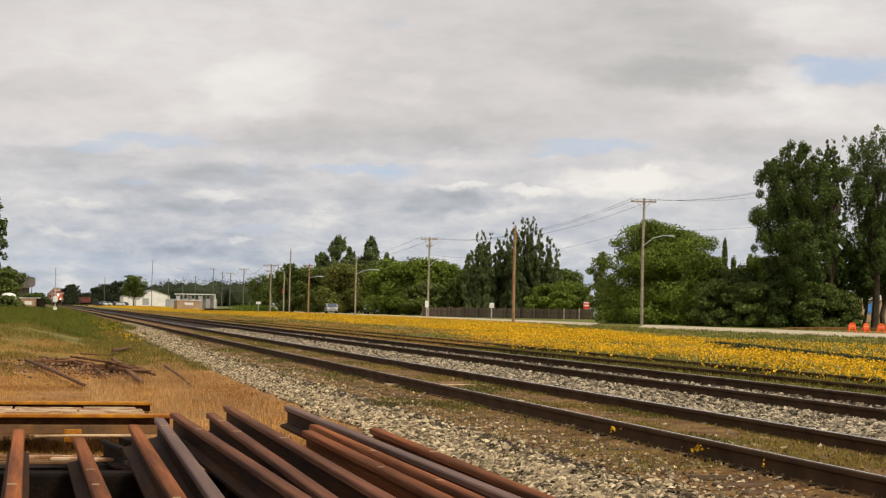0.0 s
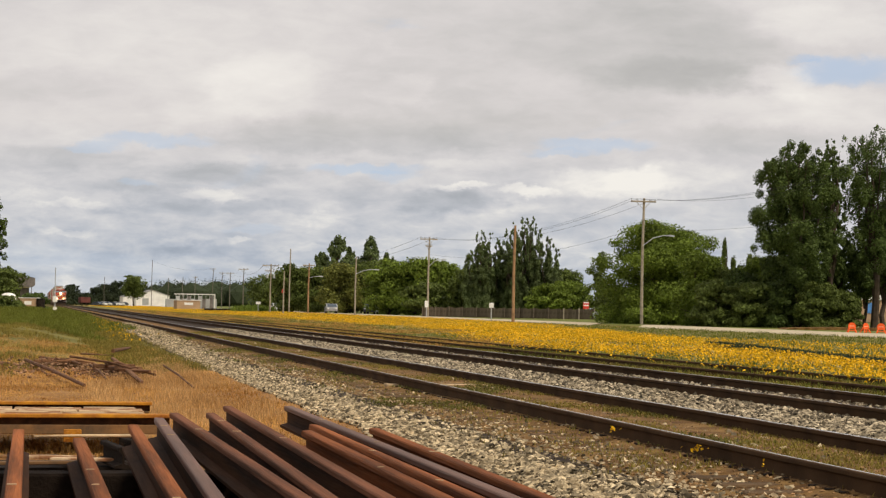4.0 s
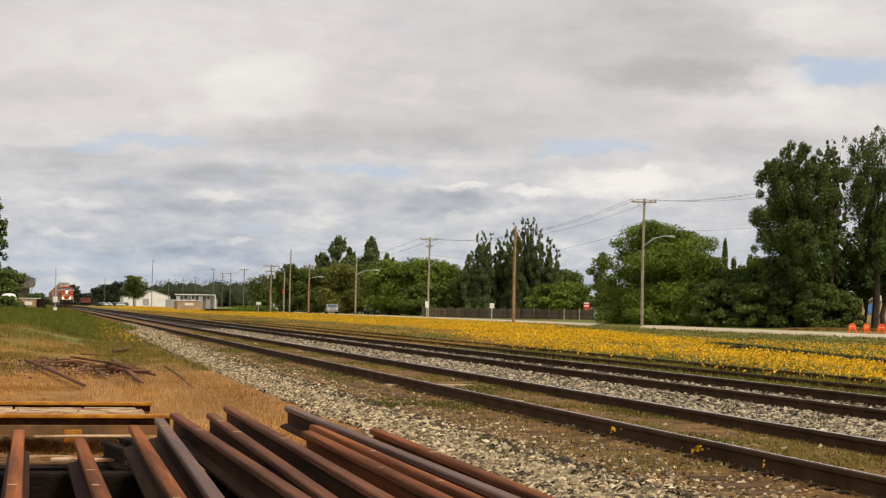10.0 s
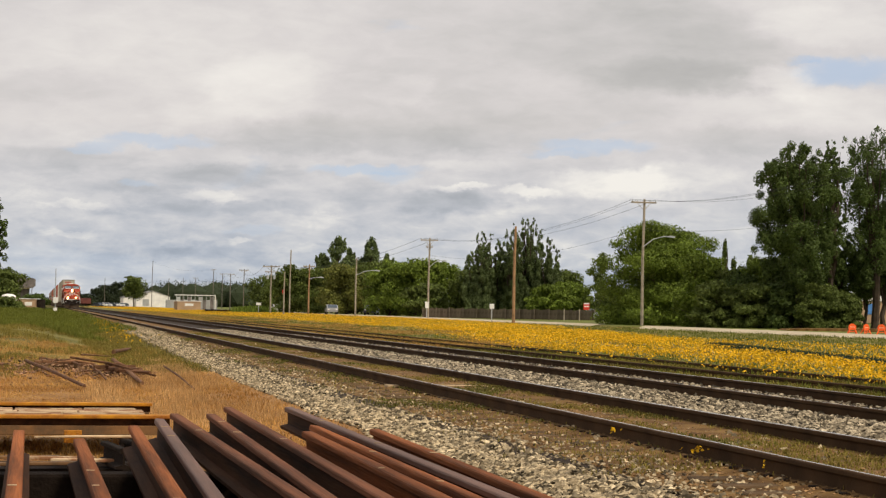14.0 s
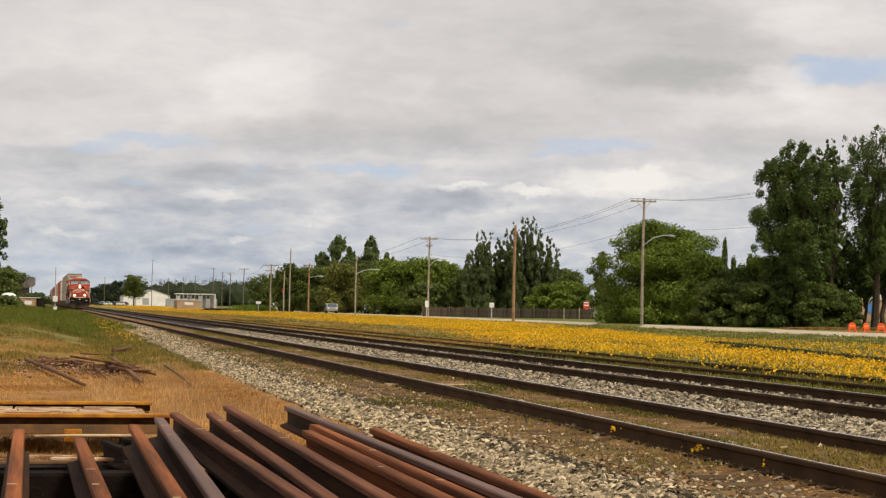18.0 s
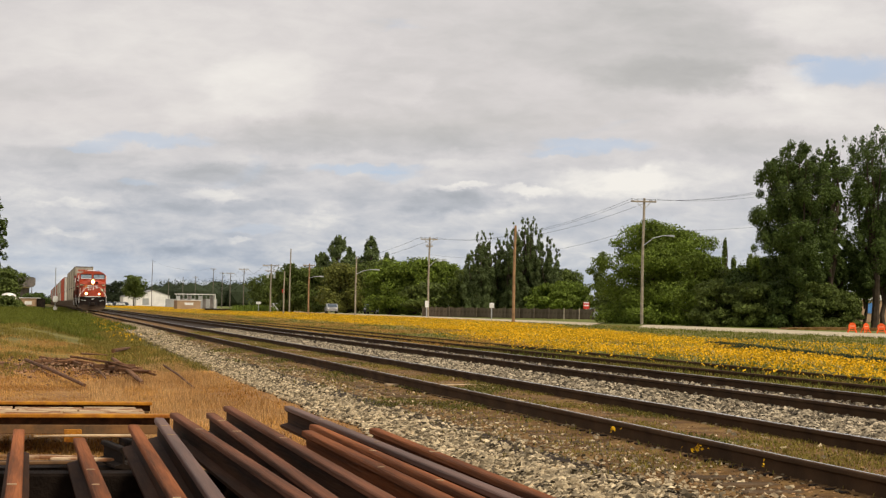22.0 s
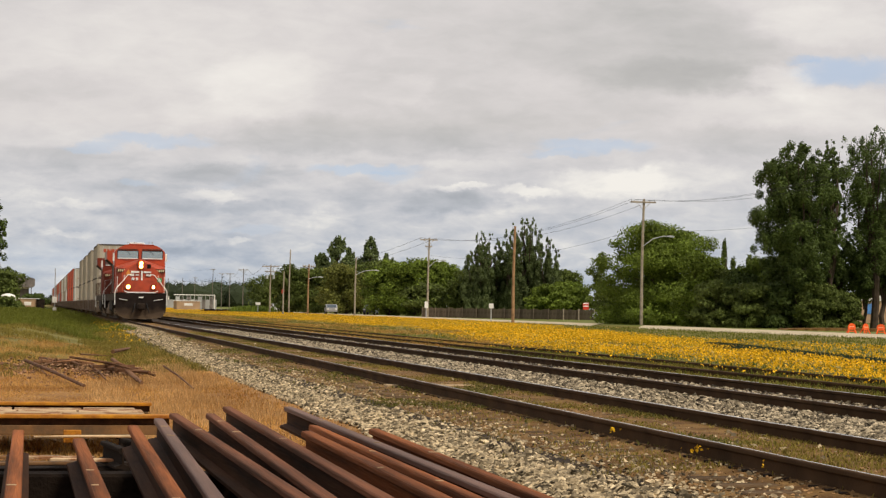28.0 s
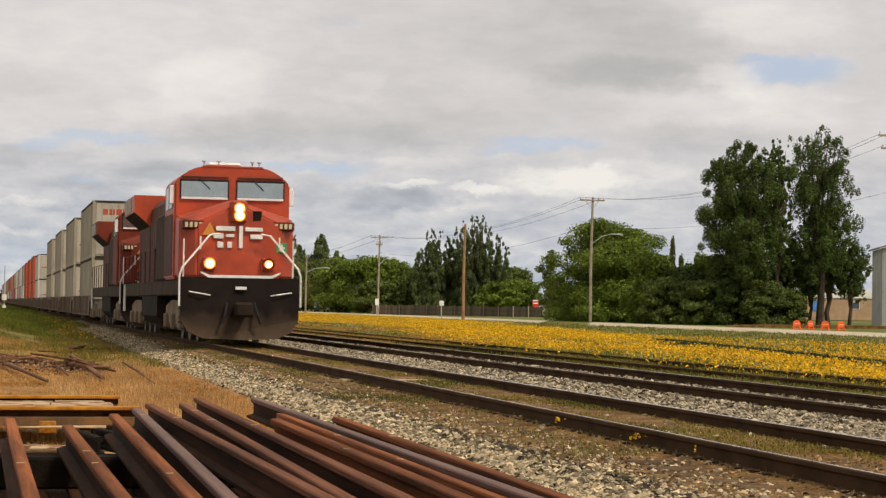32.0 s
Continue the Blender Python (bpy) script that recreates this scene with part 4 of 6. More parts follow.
def blades(name, n, seed, place, h, w, material, label, spread=0.06, per=5, lean=0.45):
    """Tufts of narrow bent blades."""
    rng = np.random.default_rng(seed)
    p = np.repeat(np.array([place(rng) for _ in range(n)]), per, 0)
    m = n * per
    p[:, :2] += rng.normal(size=(m, 2)) * spread
    a = rng.random(m) * 2 * np.pi
    d = np.stack([np.cos(a), np.sin(a), np.zeros(m)], 1)
    side = np.stack([-np.sin(a), np.cos(a), np.zeros(m)], 1)
    hh = h * (0.5 + 0.8 * rng.random((m, 1)))
    k = lean * rng.random((m, 1))
    up = np.array((0, 0, 1.0))
    ww = w * (0.6 + 0.7 * rng.random((m, 1)))
    a0, a1 = p - side * ww, p + side * ww
    mid = p + up * hh * 0.6 + d * hh * k * 0.4
    b0, b1 = mid - side * ww * 0.7, mid + side * ww * 0.7
    tip = p + up * hh + d * hh * k * 1.3
    v = np.stack([a0, a1, b1, b0, tip], 1).reshape(-1, 3)
    i = (np.arange(m) * 5)[:, None]
    f = np.concatenate([i + np.array([[0, 1, 2]]), i + np.array([[0, 2, 3]]), i + np.array([[3, 2, 4]])])
    ob = new(name, soup(name, v, f, M[material]))
    return tagged(ob, label, "grass", kind="stuff")


def flecks(name, n, seed, place, size, material, label, category="flowers"):
    """Small flower heads and leaflets facing up and out."""
    rng = np.random.default_rng(seed)
    p = np.array([place(rng) for _ in range(n)])
    a = rng.random(n) * 2 * np.pi
    s = size * (0.6 + 0.8 * rng.random((n, 1)))
    t = np.stack([np.cos(a), np.sin(a), rng.normal(size=n) * 0.5], 1)
    b = np.stack([-np.sin(a) * 0.6, np.cos(a) * 0.6, 0.55 + 0.35 * rng.random(n)], 1)
    v = np.stack([p - t * s - b * s * 0.4, p + t * s - b * s * 0.4, p + t * s * 0.7 + b * s, p - t * s * 0.7 + b * s], 1).reshape(-1, 3)
    i = (np.arange(n) * 4)[:, None]
    f = np.concatenate([i + np.array([[0, 1, 2]]), i + np.array([[0, 2, 3]])])
    ob = new(name, soup(name, v, f, M[material]))
    return tagged(ob, label, category, kind="stuff")


def bank_z(x, y):
    z = ground_z(x)
    if x < 2 and y > 34:
        z += 0.55 * min(1, (y - 34) / 40) * min(1, (2 - x) / 2.5)
    return z


def dry(rng):
    while True:
        y = near(rng, 12, 62, 1.5)
        x = rng.uniform(-2.6 - 0.03 * y, 3.45)
        if y < 18.3 and -3.5 < x < 2.35:
            continue
        q = noise.noise(Vector((x * 0.5, y * 0.22, 9))) + 0.8 * noise.noise(Vector((x * 2.1, y * 0.7, 3)))
        if q > 0.6 * rng.random() - 0.95:
            return (x, y, bank_z(x, y) - 0.01)


def bank_edge(rng):
    y = near(rng, 40, 125, 1.1)
    x = rng.uniform(1.6, 3.55 + 0.008 * max(0, y - 45))
    return (x, y, bank_z(x, y) - 0.01)


def bank(rng):
    y = near(rng, 70, 200, 1.3)
    x = rng.uniform(-12, 4.5 if y > 90 else 2.4)
    y += 9 * (noise.noise(Vector((x * 0.5, 1.7, 0))) + 0.5) * max(0, 1 - (y - 70) / 40)
    return (x, y, bank_z(x, y) - 0.02)


def mixed(rng):
    while True:
        y = near(rng, 37, 92, 0.9)
        x = rng.uniform(-4, 3.4)
        if noise.noise(Vector((x * 0.6, y * 0.15, 6))) > 0.02 - 0.011 * (y - 42):
            return (x, y, bank_z(x, y))


def verge(rng):
    y = near(rng, 14, 90, 1.8)
    x = 4.78 + 0.30 * rng.normal() + 0.25 * noise.noise(Vector((2, y * 0.4, 3)))
    return on(min(x, 5.15), y)


def inside(rng):
    while True:
        y = near(rng, 10, 80, 1.8)
        x = rng.uniform(5.45, 7.2)
        if noise.noise(Vector((x * 1.2, y * 0.4, 4))) > -0.05:
            return on(x, y)


def field(rng):
    y = near(rng, 22, 330, 1.7)
    return on(rng.uniform(11.6, 40.5), y)


def bloom(rng):
    while True:
        y = near(rng, 26, 760, 1.85)
        lo = float(np.interp(y, (60, 100, 190, 300), (15.2, 21.0, 21.5, 18.0)))
        hi = float(np.interp(y, (60, 80, 101, 131, 190), (31.0, 28.0, 31.0, 36.0, 40.5)))
        x = rng.uniform(lo - 1.5, hi)
        q = noise.noise(Vector((x * 0.22, y * 0.10, 2))) + 0.75 * noise.noise(Vector((x * 0.9, y * 0.45, 5)))
        edge = max(0.05, min(1, (x - lo + 1.0) / 2.2)) * max(0.0, min(1.0, (hi - x) / 3))
        line = 20.2 + 0.163 * (y - 43.6)
        if y < 78 and x > line + 0.45:   # thinner beyond the dark furrow line
            edge *= 0.42
        dark = 0.08 if abs(x - line) < 0.45 and y < 66 else 1.0
        if rng.random() < (0.72 + 1.0 * q) * edge * dark:
            return on(x, y, 0.06 + 0.12 * rng.random())


def heap(rng):
    c = [(0.55, 42.0, 0.50), (1.60, 38.5, 0.30), (0.3, 39.5, 0.8)][rng.integers(3)]
    x, y = c[0] + c[2] * rng.normal(), c[1] + 2.2 * c[2] * rng.normal()
    return (x, y, bank_z(x, y) + 0.12 * rng.random() ** 2)


M["clod"] = mat("clod", (0.26, 0.15, 0.085), var=0.4, scale=4, fine=30, bump=0.4, island=0.6)
stones("soil_clods", 1500, 8, heap, 0.026, "clods of earth and broken bits round the scrap heaps", "clod")


def litter(rng):
    y = near(rng, 18, 60, 1.4)
    x = rng.uniform(-2.6 - 0.03 * y, 3.4)
    return (x, y, bank_z(x, y))


stones("yard_litter", 5200, 9, litter, 0.016, "small stones and bits of bark on the dry soil", "clod")
blades("dry_grass", 27000, 11, dry, 0.055, 0.0045, "straw", "dry straw-coloured grass around the scrap and rails", 0.13, 6, 0.9)
def yard(rng):
    while True:
        x, y = rng.uniform(-9, 3.2), rng.uniform(-9, 18)
        if not (-3.4 < x < 2.7 and y > 2) and noise.noise(Vector((x * 0.6, y * 0.6, 2))) > -0.25:
            return (x, y, bank_z(x, y) - 0.01)


def tall_straw(rng):
    while True:
        y = near(rng, 22.5, 48, 1.0)
        x = rng.uniform(0.8, 3.15)
        if noise.noise(Vector((x * 0.8, y * 0.25, 41))) > -0.05 - 0.10 * (x - 2):
            return (x, y, bank_z(x, y))


M["pale_straw"] = mat("pale_straw", (0.56, 0.32, 0.120), rough=0.8, var=0.3, col2=(0.68, 0.44, 0.20), scale=0.5, fine=5, bump=0, island=0.4, thin=True)
blades("tall_straw", 2300, 33, tall_straw, 0.11, 0.0035, "pale_straw", "taller pale straw standing before the ballast", 0.10, 7, 0.5)
blades("yard_grass", 5000, 26, yard, 0.055, 0.0045, "straw", "dry trodden grass of the yard beside the rails", 0.13, 6, 0.9)
blades("mixed_grass", 5200, 19, mixed, 0.10, 0.008, "weed", "sparse olive and brown weeds around the scrap", 0.10, 6)
def far_bank(rng):
    y = near(rng, 180, 460, 1.2)
    x = rng.uniform(-14, 4.7)
    return (x, y, bank_z(x, y) - 0.02)


blades("bank_edge_weeds", 3600, 34, bank_edge, 0.10, 0.008, "weed", "olive and straw weeds along the edge of the ballast", 0.14, 6, 0.8)
blades("far_bank_grass", 5000, 21, far_bank, 0.28, 0.03, "grass", "green grass along the line far off", 0.3, 6)
blades("bank_grass", 15000, 12, bank, 0.20, 0.012, "grass", "long green grass on the low bank", 0.12, 6)
blades("verge_grass", 700, 13, verge, 0.04, 0.006, "weed", "short dry weeds along the tie ends", 0.10, 6, 1.2)
blades("track_grass", 5200, 14, inside, 0.030, 0.007, "weed", "short olive weeds growing between the rails", 0.09, 6, 1.2)
def green_spots(rng):
    while True:
        y = near(rng, 11, 85, 1.6)
        x = rng.uniform(4.3, 7.3)
        if y > 16 and noise.noise(Vector((x * 1.1, y * 0.35, 21))) > 0.22:
            return on(x, y)


blades("low_weeds", 2400, 25, green_spots, 0.028, 0.009, "weed_green", "patches of low green weeds on the track soil", 0.10, 7, 1.5)
blades("field_grass", 24000, 15, field, 0.12, 0.010, "grass", "green stems of the flowering meadow", 0.16, 6)
def tan_patch(rng):
    while True:
        y = near(rng, 60, 330, 1.3)
        x = rng.uniform(11.7, 24)
        if noise.noise(Vector((x * 0.35, y * 0.09, 8))) > (x - 18) * 0.06:
            return on(x, y)


blades("meadow_straw", 14000, 23, tan_patch, 0.11, 0.009, "straw", "dry tan grass mixed into the flowering meadow", 0.18, 6)
def seeds(rng):
    while True:
        y = near(rng, 30, 420, 1.5)
        x = rng.uniform(16.4, 36.5)
        q = noise.noise(Vector((x * 0.25, y * 0.08, 12))) + 0.6 * noise.noise(Vector((x * 1.1, y * 0.4, 15)))
        if (x < 22 or y > 115) and rng.random() < 0.35 + 1.3 * q + max(0, (19 - x) * 0.05):
            return on(x, y, 0.05 + 0.13 * rng.random())


M["seed_head"] = mat("seed_head", (0.42, 0.30, 0.10), rough=0.8, var=0.3, scale=0.4, fine=5, bump=0, island=0.45, thin=True)
flecks("seed_heads", 12000, 24, seeds, 0.030, "seed_head", "brown and olive seed heads among the yellow flowers", "plants")
flecks("yellow_flowers", 230000, 16, bloom, 0.0235, "petal", "dense yellow wildflowers covering the strip beyond the tracks")


def weeds_left(rng):
    y = rng.uniform(66, 135)
    x = 3.3 + 0.012 * (y - 75) + 0.35 * rng.normal()
    return (x, y, bank_z(x, y) + 0.05 + 0.15 * rng.random())


def few(rng):
    c = [(5.17, 14.7), (5.19, 14.5), (5.16, 13.2), (5.2, 17.0), (5.2, 14.7)][rng.integers(5)]
    return (c[0] + 0.025 * rng.normal(), c[1] + 0.07 * rng.normal(), -0.09 + 0.05 * rng.random())


def dark_line(rng):
    y = near(rng, 36, 66, 1.0)
    return on(20.2 + 0.163 * (y - 43.6) + 0.16 * rng.normal(), y)


def old_line(rng):
    while True:
        y = near(rng, 20, 160, 1.6)
        x = rng.uniform(11.5, 15.4)
        if noise.noise(Vector((x * 0.9, y * 0.25, 31))) > -0.15:
            return on(x, y)


blades("old_track_weeds", 11000, 27, old_line, 0.085, 0.010, "weed", "olive and brown weeds over the disused track", 0.16, 6, 1.2)
# shade in a furrow, drawn as a line of near-black blades
blades("dark_weeds", 1500, 22, dark_line, 0.17, 0.016, "leaf_far", "near-black blades standing in for a shaded furrow through the flowers", 0.16, 7)
flecks("bank_flowers", 300, 17, weeds_left, 0.026, "petal", "yellow wildflowers at the foot of the grass bank")
flecks("track_flowers", 26, 18, few, 0.014, "petal", "few small yellow flowers beside the near rail")


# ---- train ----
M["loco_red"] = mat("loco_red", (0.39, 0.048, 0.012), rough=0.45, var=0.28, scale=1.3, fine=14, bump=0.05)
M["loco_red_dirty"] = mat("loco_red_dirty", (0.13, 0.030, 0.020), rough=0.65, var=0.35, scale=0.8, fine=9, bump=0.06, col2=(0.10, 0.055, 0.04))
# second engine's red: grime and its shade behind the lead in one colour
M["loco_red_dark"] = mat("loco_red_dark", (0.17, 0.032, 0.018), rough=0.6, var=0.3, scale=0.9, fine=10, bump=0.05)
M["loco_black"] = mat("loco_black", (0.010, 0.008, 0.007), rough=0.8, var=0.3, scale=1.8, fine=14, bump=0.08, col2=(0.030, 0.020, 0.014))


def dusty(name, top, dust, z0, z1):
    """Paint buried under road dust: the dust reaches from z0 up to about z1 with a blotchy edge."""
    m = mat(name, top, rough=0.85, var=0.3, scale=1.8, fine=14, bump=0.08)
    nt = m.node_tree
    b = nt.nodes["Principled BSDF"]
    co, sep, n = nt.nodes.new("ShaderNodeTexCoord"), nt.nodes.new("ShaderNodeSeparateXYZ"), nt.nodes.new("ShaderNodeTexNoise")
    n.inputs["Scale"].default_value, n.inputs["Detail"].default_value = 2.5, 5
    nt.links.new(co.outputs["Object"], sep.inputs[0])
    nt.links.new(co.outputs["Object"], n.inputs[0])
    add = nt.nodes.new("ShaderNodeMath")
    add.operation = "MULTIPLY_ADD"
    add.inputs[1].default_value = 0.7
    nt.links.new(n.outputs[0], add.inputs[0])
    nt.links.new(sep.outputs[2], add.inputs[2])
    r = nt.nodes.new("ShaderNodeMapRange")
    r.inputs[1].default_value, r.inputs[2].default_value, r.inputs[3].default_value, r.inputs[4].default_value = z0 + 0.35, z1 + 0.35, 1.0, 0.0
    nt.links.new(add.outputs[0], r.inputs[0])
    mixes = nt.nodes.new("ShaderNodeMix")
    mixes.data_type = "RGBA"
    nt.links.new(r.outputs[0], mixes.inputs[0])
    nt.links.new(b.inputs["Base Color"].links[0].from_socket, mixes.inputs[6])
    mixes.inputs[7].default_value = (*dust, 1)
    nt.links.new(mixes.outputs[2], b.inputs["Base Color"])
    return m


M["plough"] = dusty("plough", (0.016, 0.011, 0.009), (0.095, 0.064, 0.040), 0.05, 0.85)
M["grime"] = mat("grime", (0.060, 0.042, 0.030), rough=0.85, var=0.35, scale=1.4, fine=14, bump=0.1)
M["dust"] = mat("dust", (0.23, 0.172, 0.122), rough=0.9, var=0.35, scale=1.6, fine=14, bump=0.1)
M["white_paint"] = mat("white_paint", (0.74, 0.72, 0.68), rough=0.5, var=0.12, scale=3, fine=20, bump=0.03)
M["windshield"] = mat("windshield", (0.36, 0.42, 0.43), rough=0.08, metal=0.85, var=0.12, scale=1.5, bump=0)
M["side_glass"] = mat("side_glass", (0.05, 0.06, 0.07), rough=0.08, var=0.1, bump=0)
M["rubber"] = mat("rubber", (0.02, 0.02, 0.02), rough=0.7, var=0.1, bump=0)
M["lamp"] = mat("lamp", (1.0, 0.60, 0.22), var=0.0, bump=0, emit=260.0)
# two weaker emitters stand in for the glow that spreads round each lamp
M["lamp_bloom"] = mat("lamp_bloom", (1.0, 0.52, 0.14), var=0.0, bump=0, emit=3.6)
M["lamp_halo"] = mat("lamp_halo", (1.0, 0.26, 0.03), var=0.0, bump=0, emit=1.3)
M["board_red"] = mat("board_red", (0.085, 0.020, 0.010), rough=0.5, var=0.2)
M["board_ivory"] = mat("board_ivory", (0.55, 0.50, 0.32), rough=0.6, var=0.15)
M["safety_green"] = mat("safety_green", (0.05, 0.30, 0.12), var=0.1)
M["amber"] = mat("amber", (0.55, 0.22, 0.05), var=0.15)
M["wheel_steel"] = mat("wheel_steel", (0.20, 0.17, 0.15), rough=0.6, metal=0.4, var=0.2)


M["box_pale"] = mat("box_pale", (0.38, 0.35, 0.30), rough=0.7, var=0.25, scale=1.2, fine=14, bump=0.15)


def plate(bm, pts, depth):
    """A flat polygon (x, y, z points) given thickness along y."""
    lo = [bm.verts.new(p) for p in pts]
    hi = [bm.verts.new((p[0], p[1] + depth, p[2])) for p in pts]
    n = len(pts)
    bm.faces.new(lo)
    bm.faces.new(hi[::-1])
    for i in range(n):
        bm.faces.new((lo[i], hi[i], hi[(i + 1) % n], lo[(i + 1) % n]))
    bmesh.ops.recalc_face_normals(bm, faces=bm.faces[:])


def wheel_set(parent, y, r, name="wheel"):
    for s in (-1, 1):
        bm = bmesh.new()
        disc(bm, (s * 0.76, 0, 0), "x", r, 0.13, 22)
        disc(bm, (s * 0.70, 0, 0), "x", r + 0.03, 0.03, 22)
        disc(bm, (s * 0.84, 0, 0), "x", r * 0.34, 0.10, 12)
        for k in range(5):
            a = k * 2 * math.pi / 5
            disc(bm, (s * 0.83, math.cos(a) * r * 0.62, math.sin(a) * r * 0.62), "x", r * 0.13, 0.02, 8)
        o = part(name, bm, M["wheel_steel"], parent)
        o.location = (0, y, r)


def truck(parent, yc, axles, half, r):
    bm = bmesh.new()
    box(bm, -1.05, 1.05, yc - 0.28, yc + 0.28, 0.55, 0.98, 0.04)
    tr = part("truck", bm, M["grime"], parent)
    for s in (-1, 1):
        bm = bmesh.new()
        pts = [(yc - half, 0.58), (yc - half + 0.3, 0.44), (yc + half - 0.3, 0.44), (yc + half, 0.58), (yc + half, 0.92), (yc + half * 0.4, 1.10), (yc - half * 0.4, 1.10), (yc - half, 0.92)]
        prism(bm, pts, "x", s * 1.06, s * 1.24)
        part("side_frame", bm, M["dust"], tr, "dusty truck side frame")
    for a in axles:
        wheel_set(tr, yc + a, r)
        for s in (-1, 1):
            bm = bmesh.new()
            box(bm, s * 1.27 - 0.09, s * 1.27 + 0.09, yc + a - 0.20, yc + a + 0.20, r - 0.22, r + 0.20, 0.04)
            part("axle_box", bm, M["dust"], tr)
    return tr


def locomotive():
    L = thing("locomotive", pose(0, 0, 0), "red diesel locomotive with lit headlights and dirty flanks", "locomotive", "locomotives")
    bm = bmesh.new()
    box(bm, -1.42, 1.42, 0.0, 21.4, 1.22, 1.66, 0.03)
    part("underframe", bm, M["grime"], L)
    # pilot and plough
    bm = bmesh.new()
    for k, (y, e) in enumerate(((-0.62, 0),)):
        c = [(-1.52, -0.28, 1.68), (-1.52, -0.28, 0.62), (-1.34, -0.36, 0.30), (-0.95, -0.42, 0.13), (0, -0.55, 0.10), (0.95, -0.42, 0.13), (1.34, -0.36, 0.30), (1.52, -0.28, 0.62), (1.52, -0.28, 1.68), (0, -0.38, 1.68)]
        plate(bm, c, 0.22)
    part("plough", bm, M["plough"], L, "black front plough, dusty at the bottom")
    bm = bmesh.new()
    box(bm, -0.16, 0.16, -1.0, -0.3, 0.72, 1.02, 0.04)
    box(bm, -0.24, 0.24, -1.22, -0.95, 0.68, 1.06, 0.06)
    part("coupler", bm, M["loco_black"], L)
    for s in (-1, 1):
        bm = bmesh.new()
        tube(bm, [(s * 0.35, -0.42, 1.05), (s * 0.42, -0.62, 0.72), (s * 0.5, -0.6, 0.5)], 0.035, 7)
        part("air_hose", bm, M["rubber"], L)
        bm = bmesh.new()
        tube(bm, [(s * 0.78, -0.36, 1.23), (s * 0.95, -0.42, 1.26), (s * 1.32, -0.36, 1.32)], 0.018, 6)
        part("grab_iron", bm, M["white_paint"], L)
    bm = bmesh.new()
    box(bm, -0.14, 0.14, -0.47, -0.40, 1.38, 1.46)
    part("front_plate", bm, M["white_paint"], L)
    bm = bmesh.new()
    plate(bm, [(-1.02, -0.335, 1.80), (-0.82, -0.335, 1.68), (0.82, -0.335, 1.68), (1.02, -0.335, 1.80), (1.02, -0.335, 1.84), (0.80, -0.335, 1.75), (-0.80, -0.335, 1.75), (-1.02, -0.335, 1.84)], 0.03)
    part("sill_stripe", bm, M["white_paint"], L, "white stripe along the front platform edge")
    # nose
    bm = bmesh.new()
    front = [(-1.08, 0.18, 1.70), (1.08, 0.18, 1.70), (1.08, 0.22, 3.10), (0.0, 0.30, 3.62), (-1.08, 0.22, 3.10)]
    side = [(-1.50, 0.62, 1.70), (1.50, 0.62, 1.70), (1.50, 0.66, 3.22), (0.0, 0.62, 3.72), (-1.50, 0.66, 3.22)]
    back = [(-1.50, 1.72, 1.70), (1.50, 1.72, 1.70), (1.50, 1.72, 3.34), (0.0, 1.72, 3.80), (-1.50, 1.72, 3.34)]
    rings = [[bm.verts.new(p) for p in r] for r in (front, side, back)]
    bm.faces.new(rings[0])
    bm.faces.new(rings[2][::-1])
    for a, b in zip(rings, rings[1:]):
        for i in range(5):
            bm.faces.new((a[i], b[i], b[(i + 1) % 5], a[(i + 1) % 5]))
    bmesh.ops.recalc_face_normals(bm, faces=bm.faces[:])
    bmesh.ops.bevel(bm, geom=bm.edges[:], offset=0.05, segments=2, affect="EDGES")
    part("nose", bm, M["loco_red"], L, "bright red nose")
    # cab
    bm = bmesh.new()
    prism(bm, [(-1.54, 1.66), (1.54, 1.66), (1.54, 4.22), (1.40, 4.38), (1.10, 4.58), (0.85, 4.66), (-0.85, 4.66), (-1.10, 4.58), (-1.40, 4.38), (-1.54, 4.22)], "y", 1.70, 4.35)
    bmesh.ops.bevel(bm, geom=bm.edges[:], offset=0.045, segments=2, affect="EDGES")
    cab = part("cab", bm, M["loco_red"], L, "red cab with a chamfered roof")
    bm = bmesh.new()
    prism(bm, [(-0.84, 4.655), (0.84, 4.655), (0.78, 4.69), (-0.78, 4.69)], "y", 1.72, 4.35)
    part("roof_panel", bm, M["loco_red"], cab)
    bm = bmesh.new()
    box(bm, -0.62, 0.30, 2.2, 3.7, 4.70, 4.82, 0.05)
    part("roof_unit", bm, M["white_paint"], cab, "pale air conditioner on the roof")
    for x in (-0.74, -0.35, 0.55, 0.74):
        bm = bmesh.new()
        tube(bm, [(x, 1.95, 4.69), (x, 1.95, 4.82)], 0.02, 6)
        disc(bm, (x, 1.95, 4.82), "z", 0.06, 0.03, 8)
        part("antenna", bm, M["galvanised"], cab)
    for x0, x1, cut in ((-1.36, -0.13, -1), (0.13, 1.36, 1)):
        xa, xb = (x0, x1)
        outer = [(xa - 0.04, 1.685, 3.79), (xb + 0.04, 1.685, 3.79), (xb + 0.04, 1.685, 4.31), (xa - 0.04, 1.685, 4.31)]
        bm = bmesh.new()
        plate(bm, outer, 0.03)
        fr = part("window_frame", bm, M["rubber"], cab)
        bm = bmesh.new()
        plate(bm, [(xa, 1.675, 3.83), (xb, 1.675, 3.83), (xb, 1.675, 4.26), (xa, 1.675, 4.26)], 0.02)
        part("windshield", bm, M["windshield"], fr, "pale windshield reflecting the sky")
        bm = bmesh.new()
        box(bm, xa, xb, 1.63, 1.70, 3.785, 3.84)
        part("window_sill", bm, M["white_paint"], fr)
        bm = bmesh.new()
        xm = xa + (xb - xa) * (0.55 if cut < 0 else 0.5)
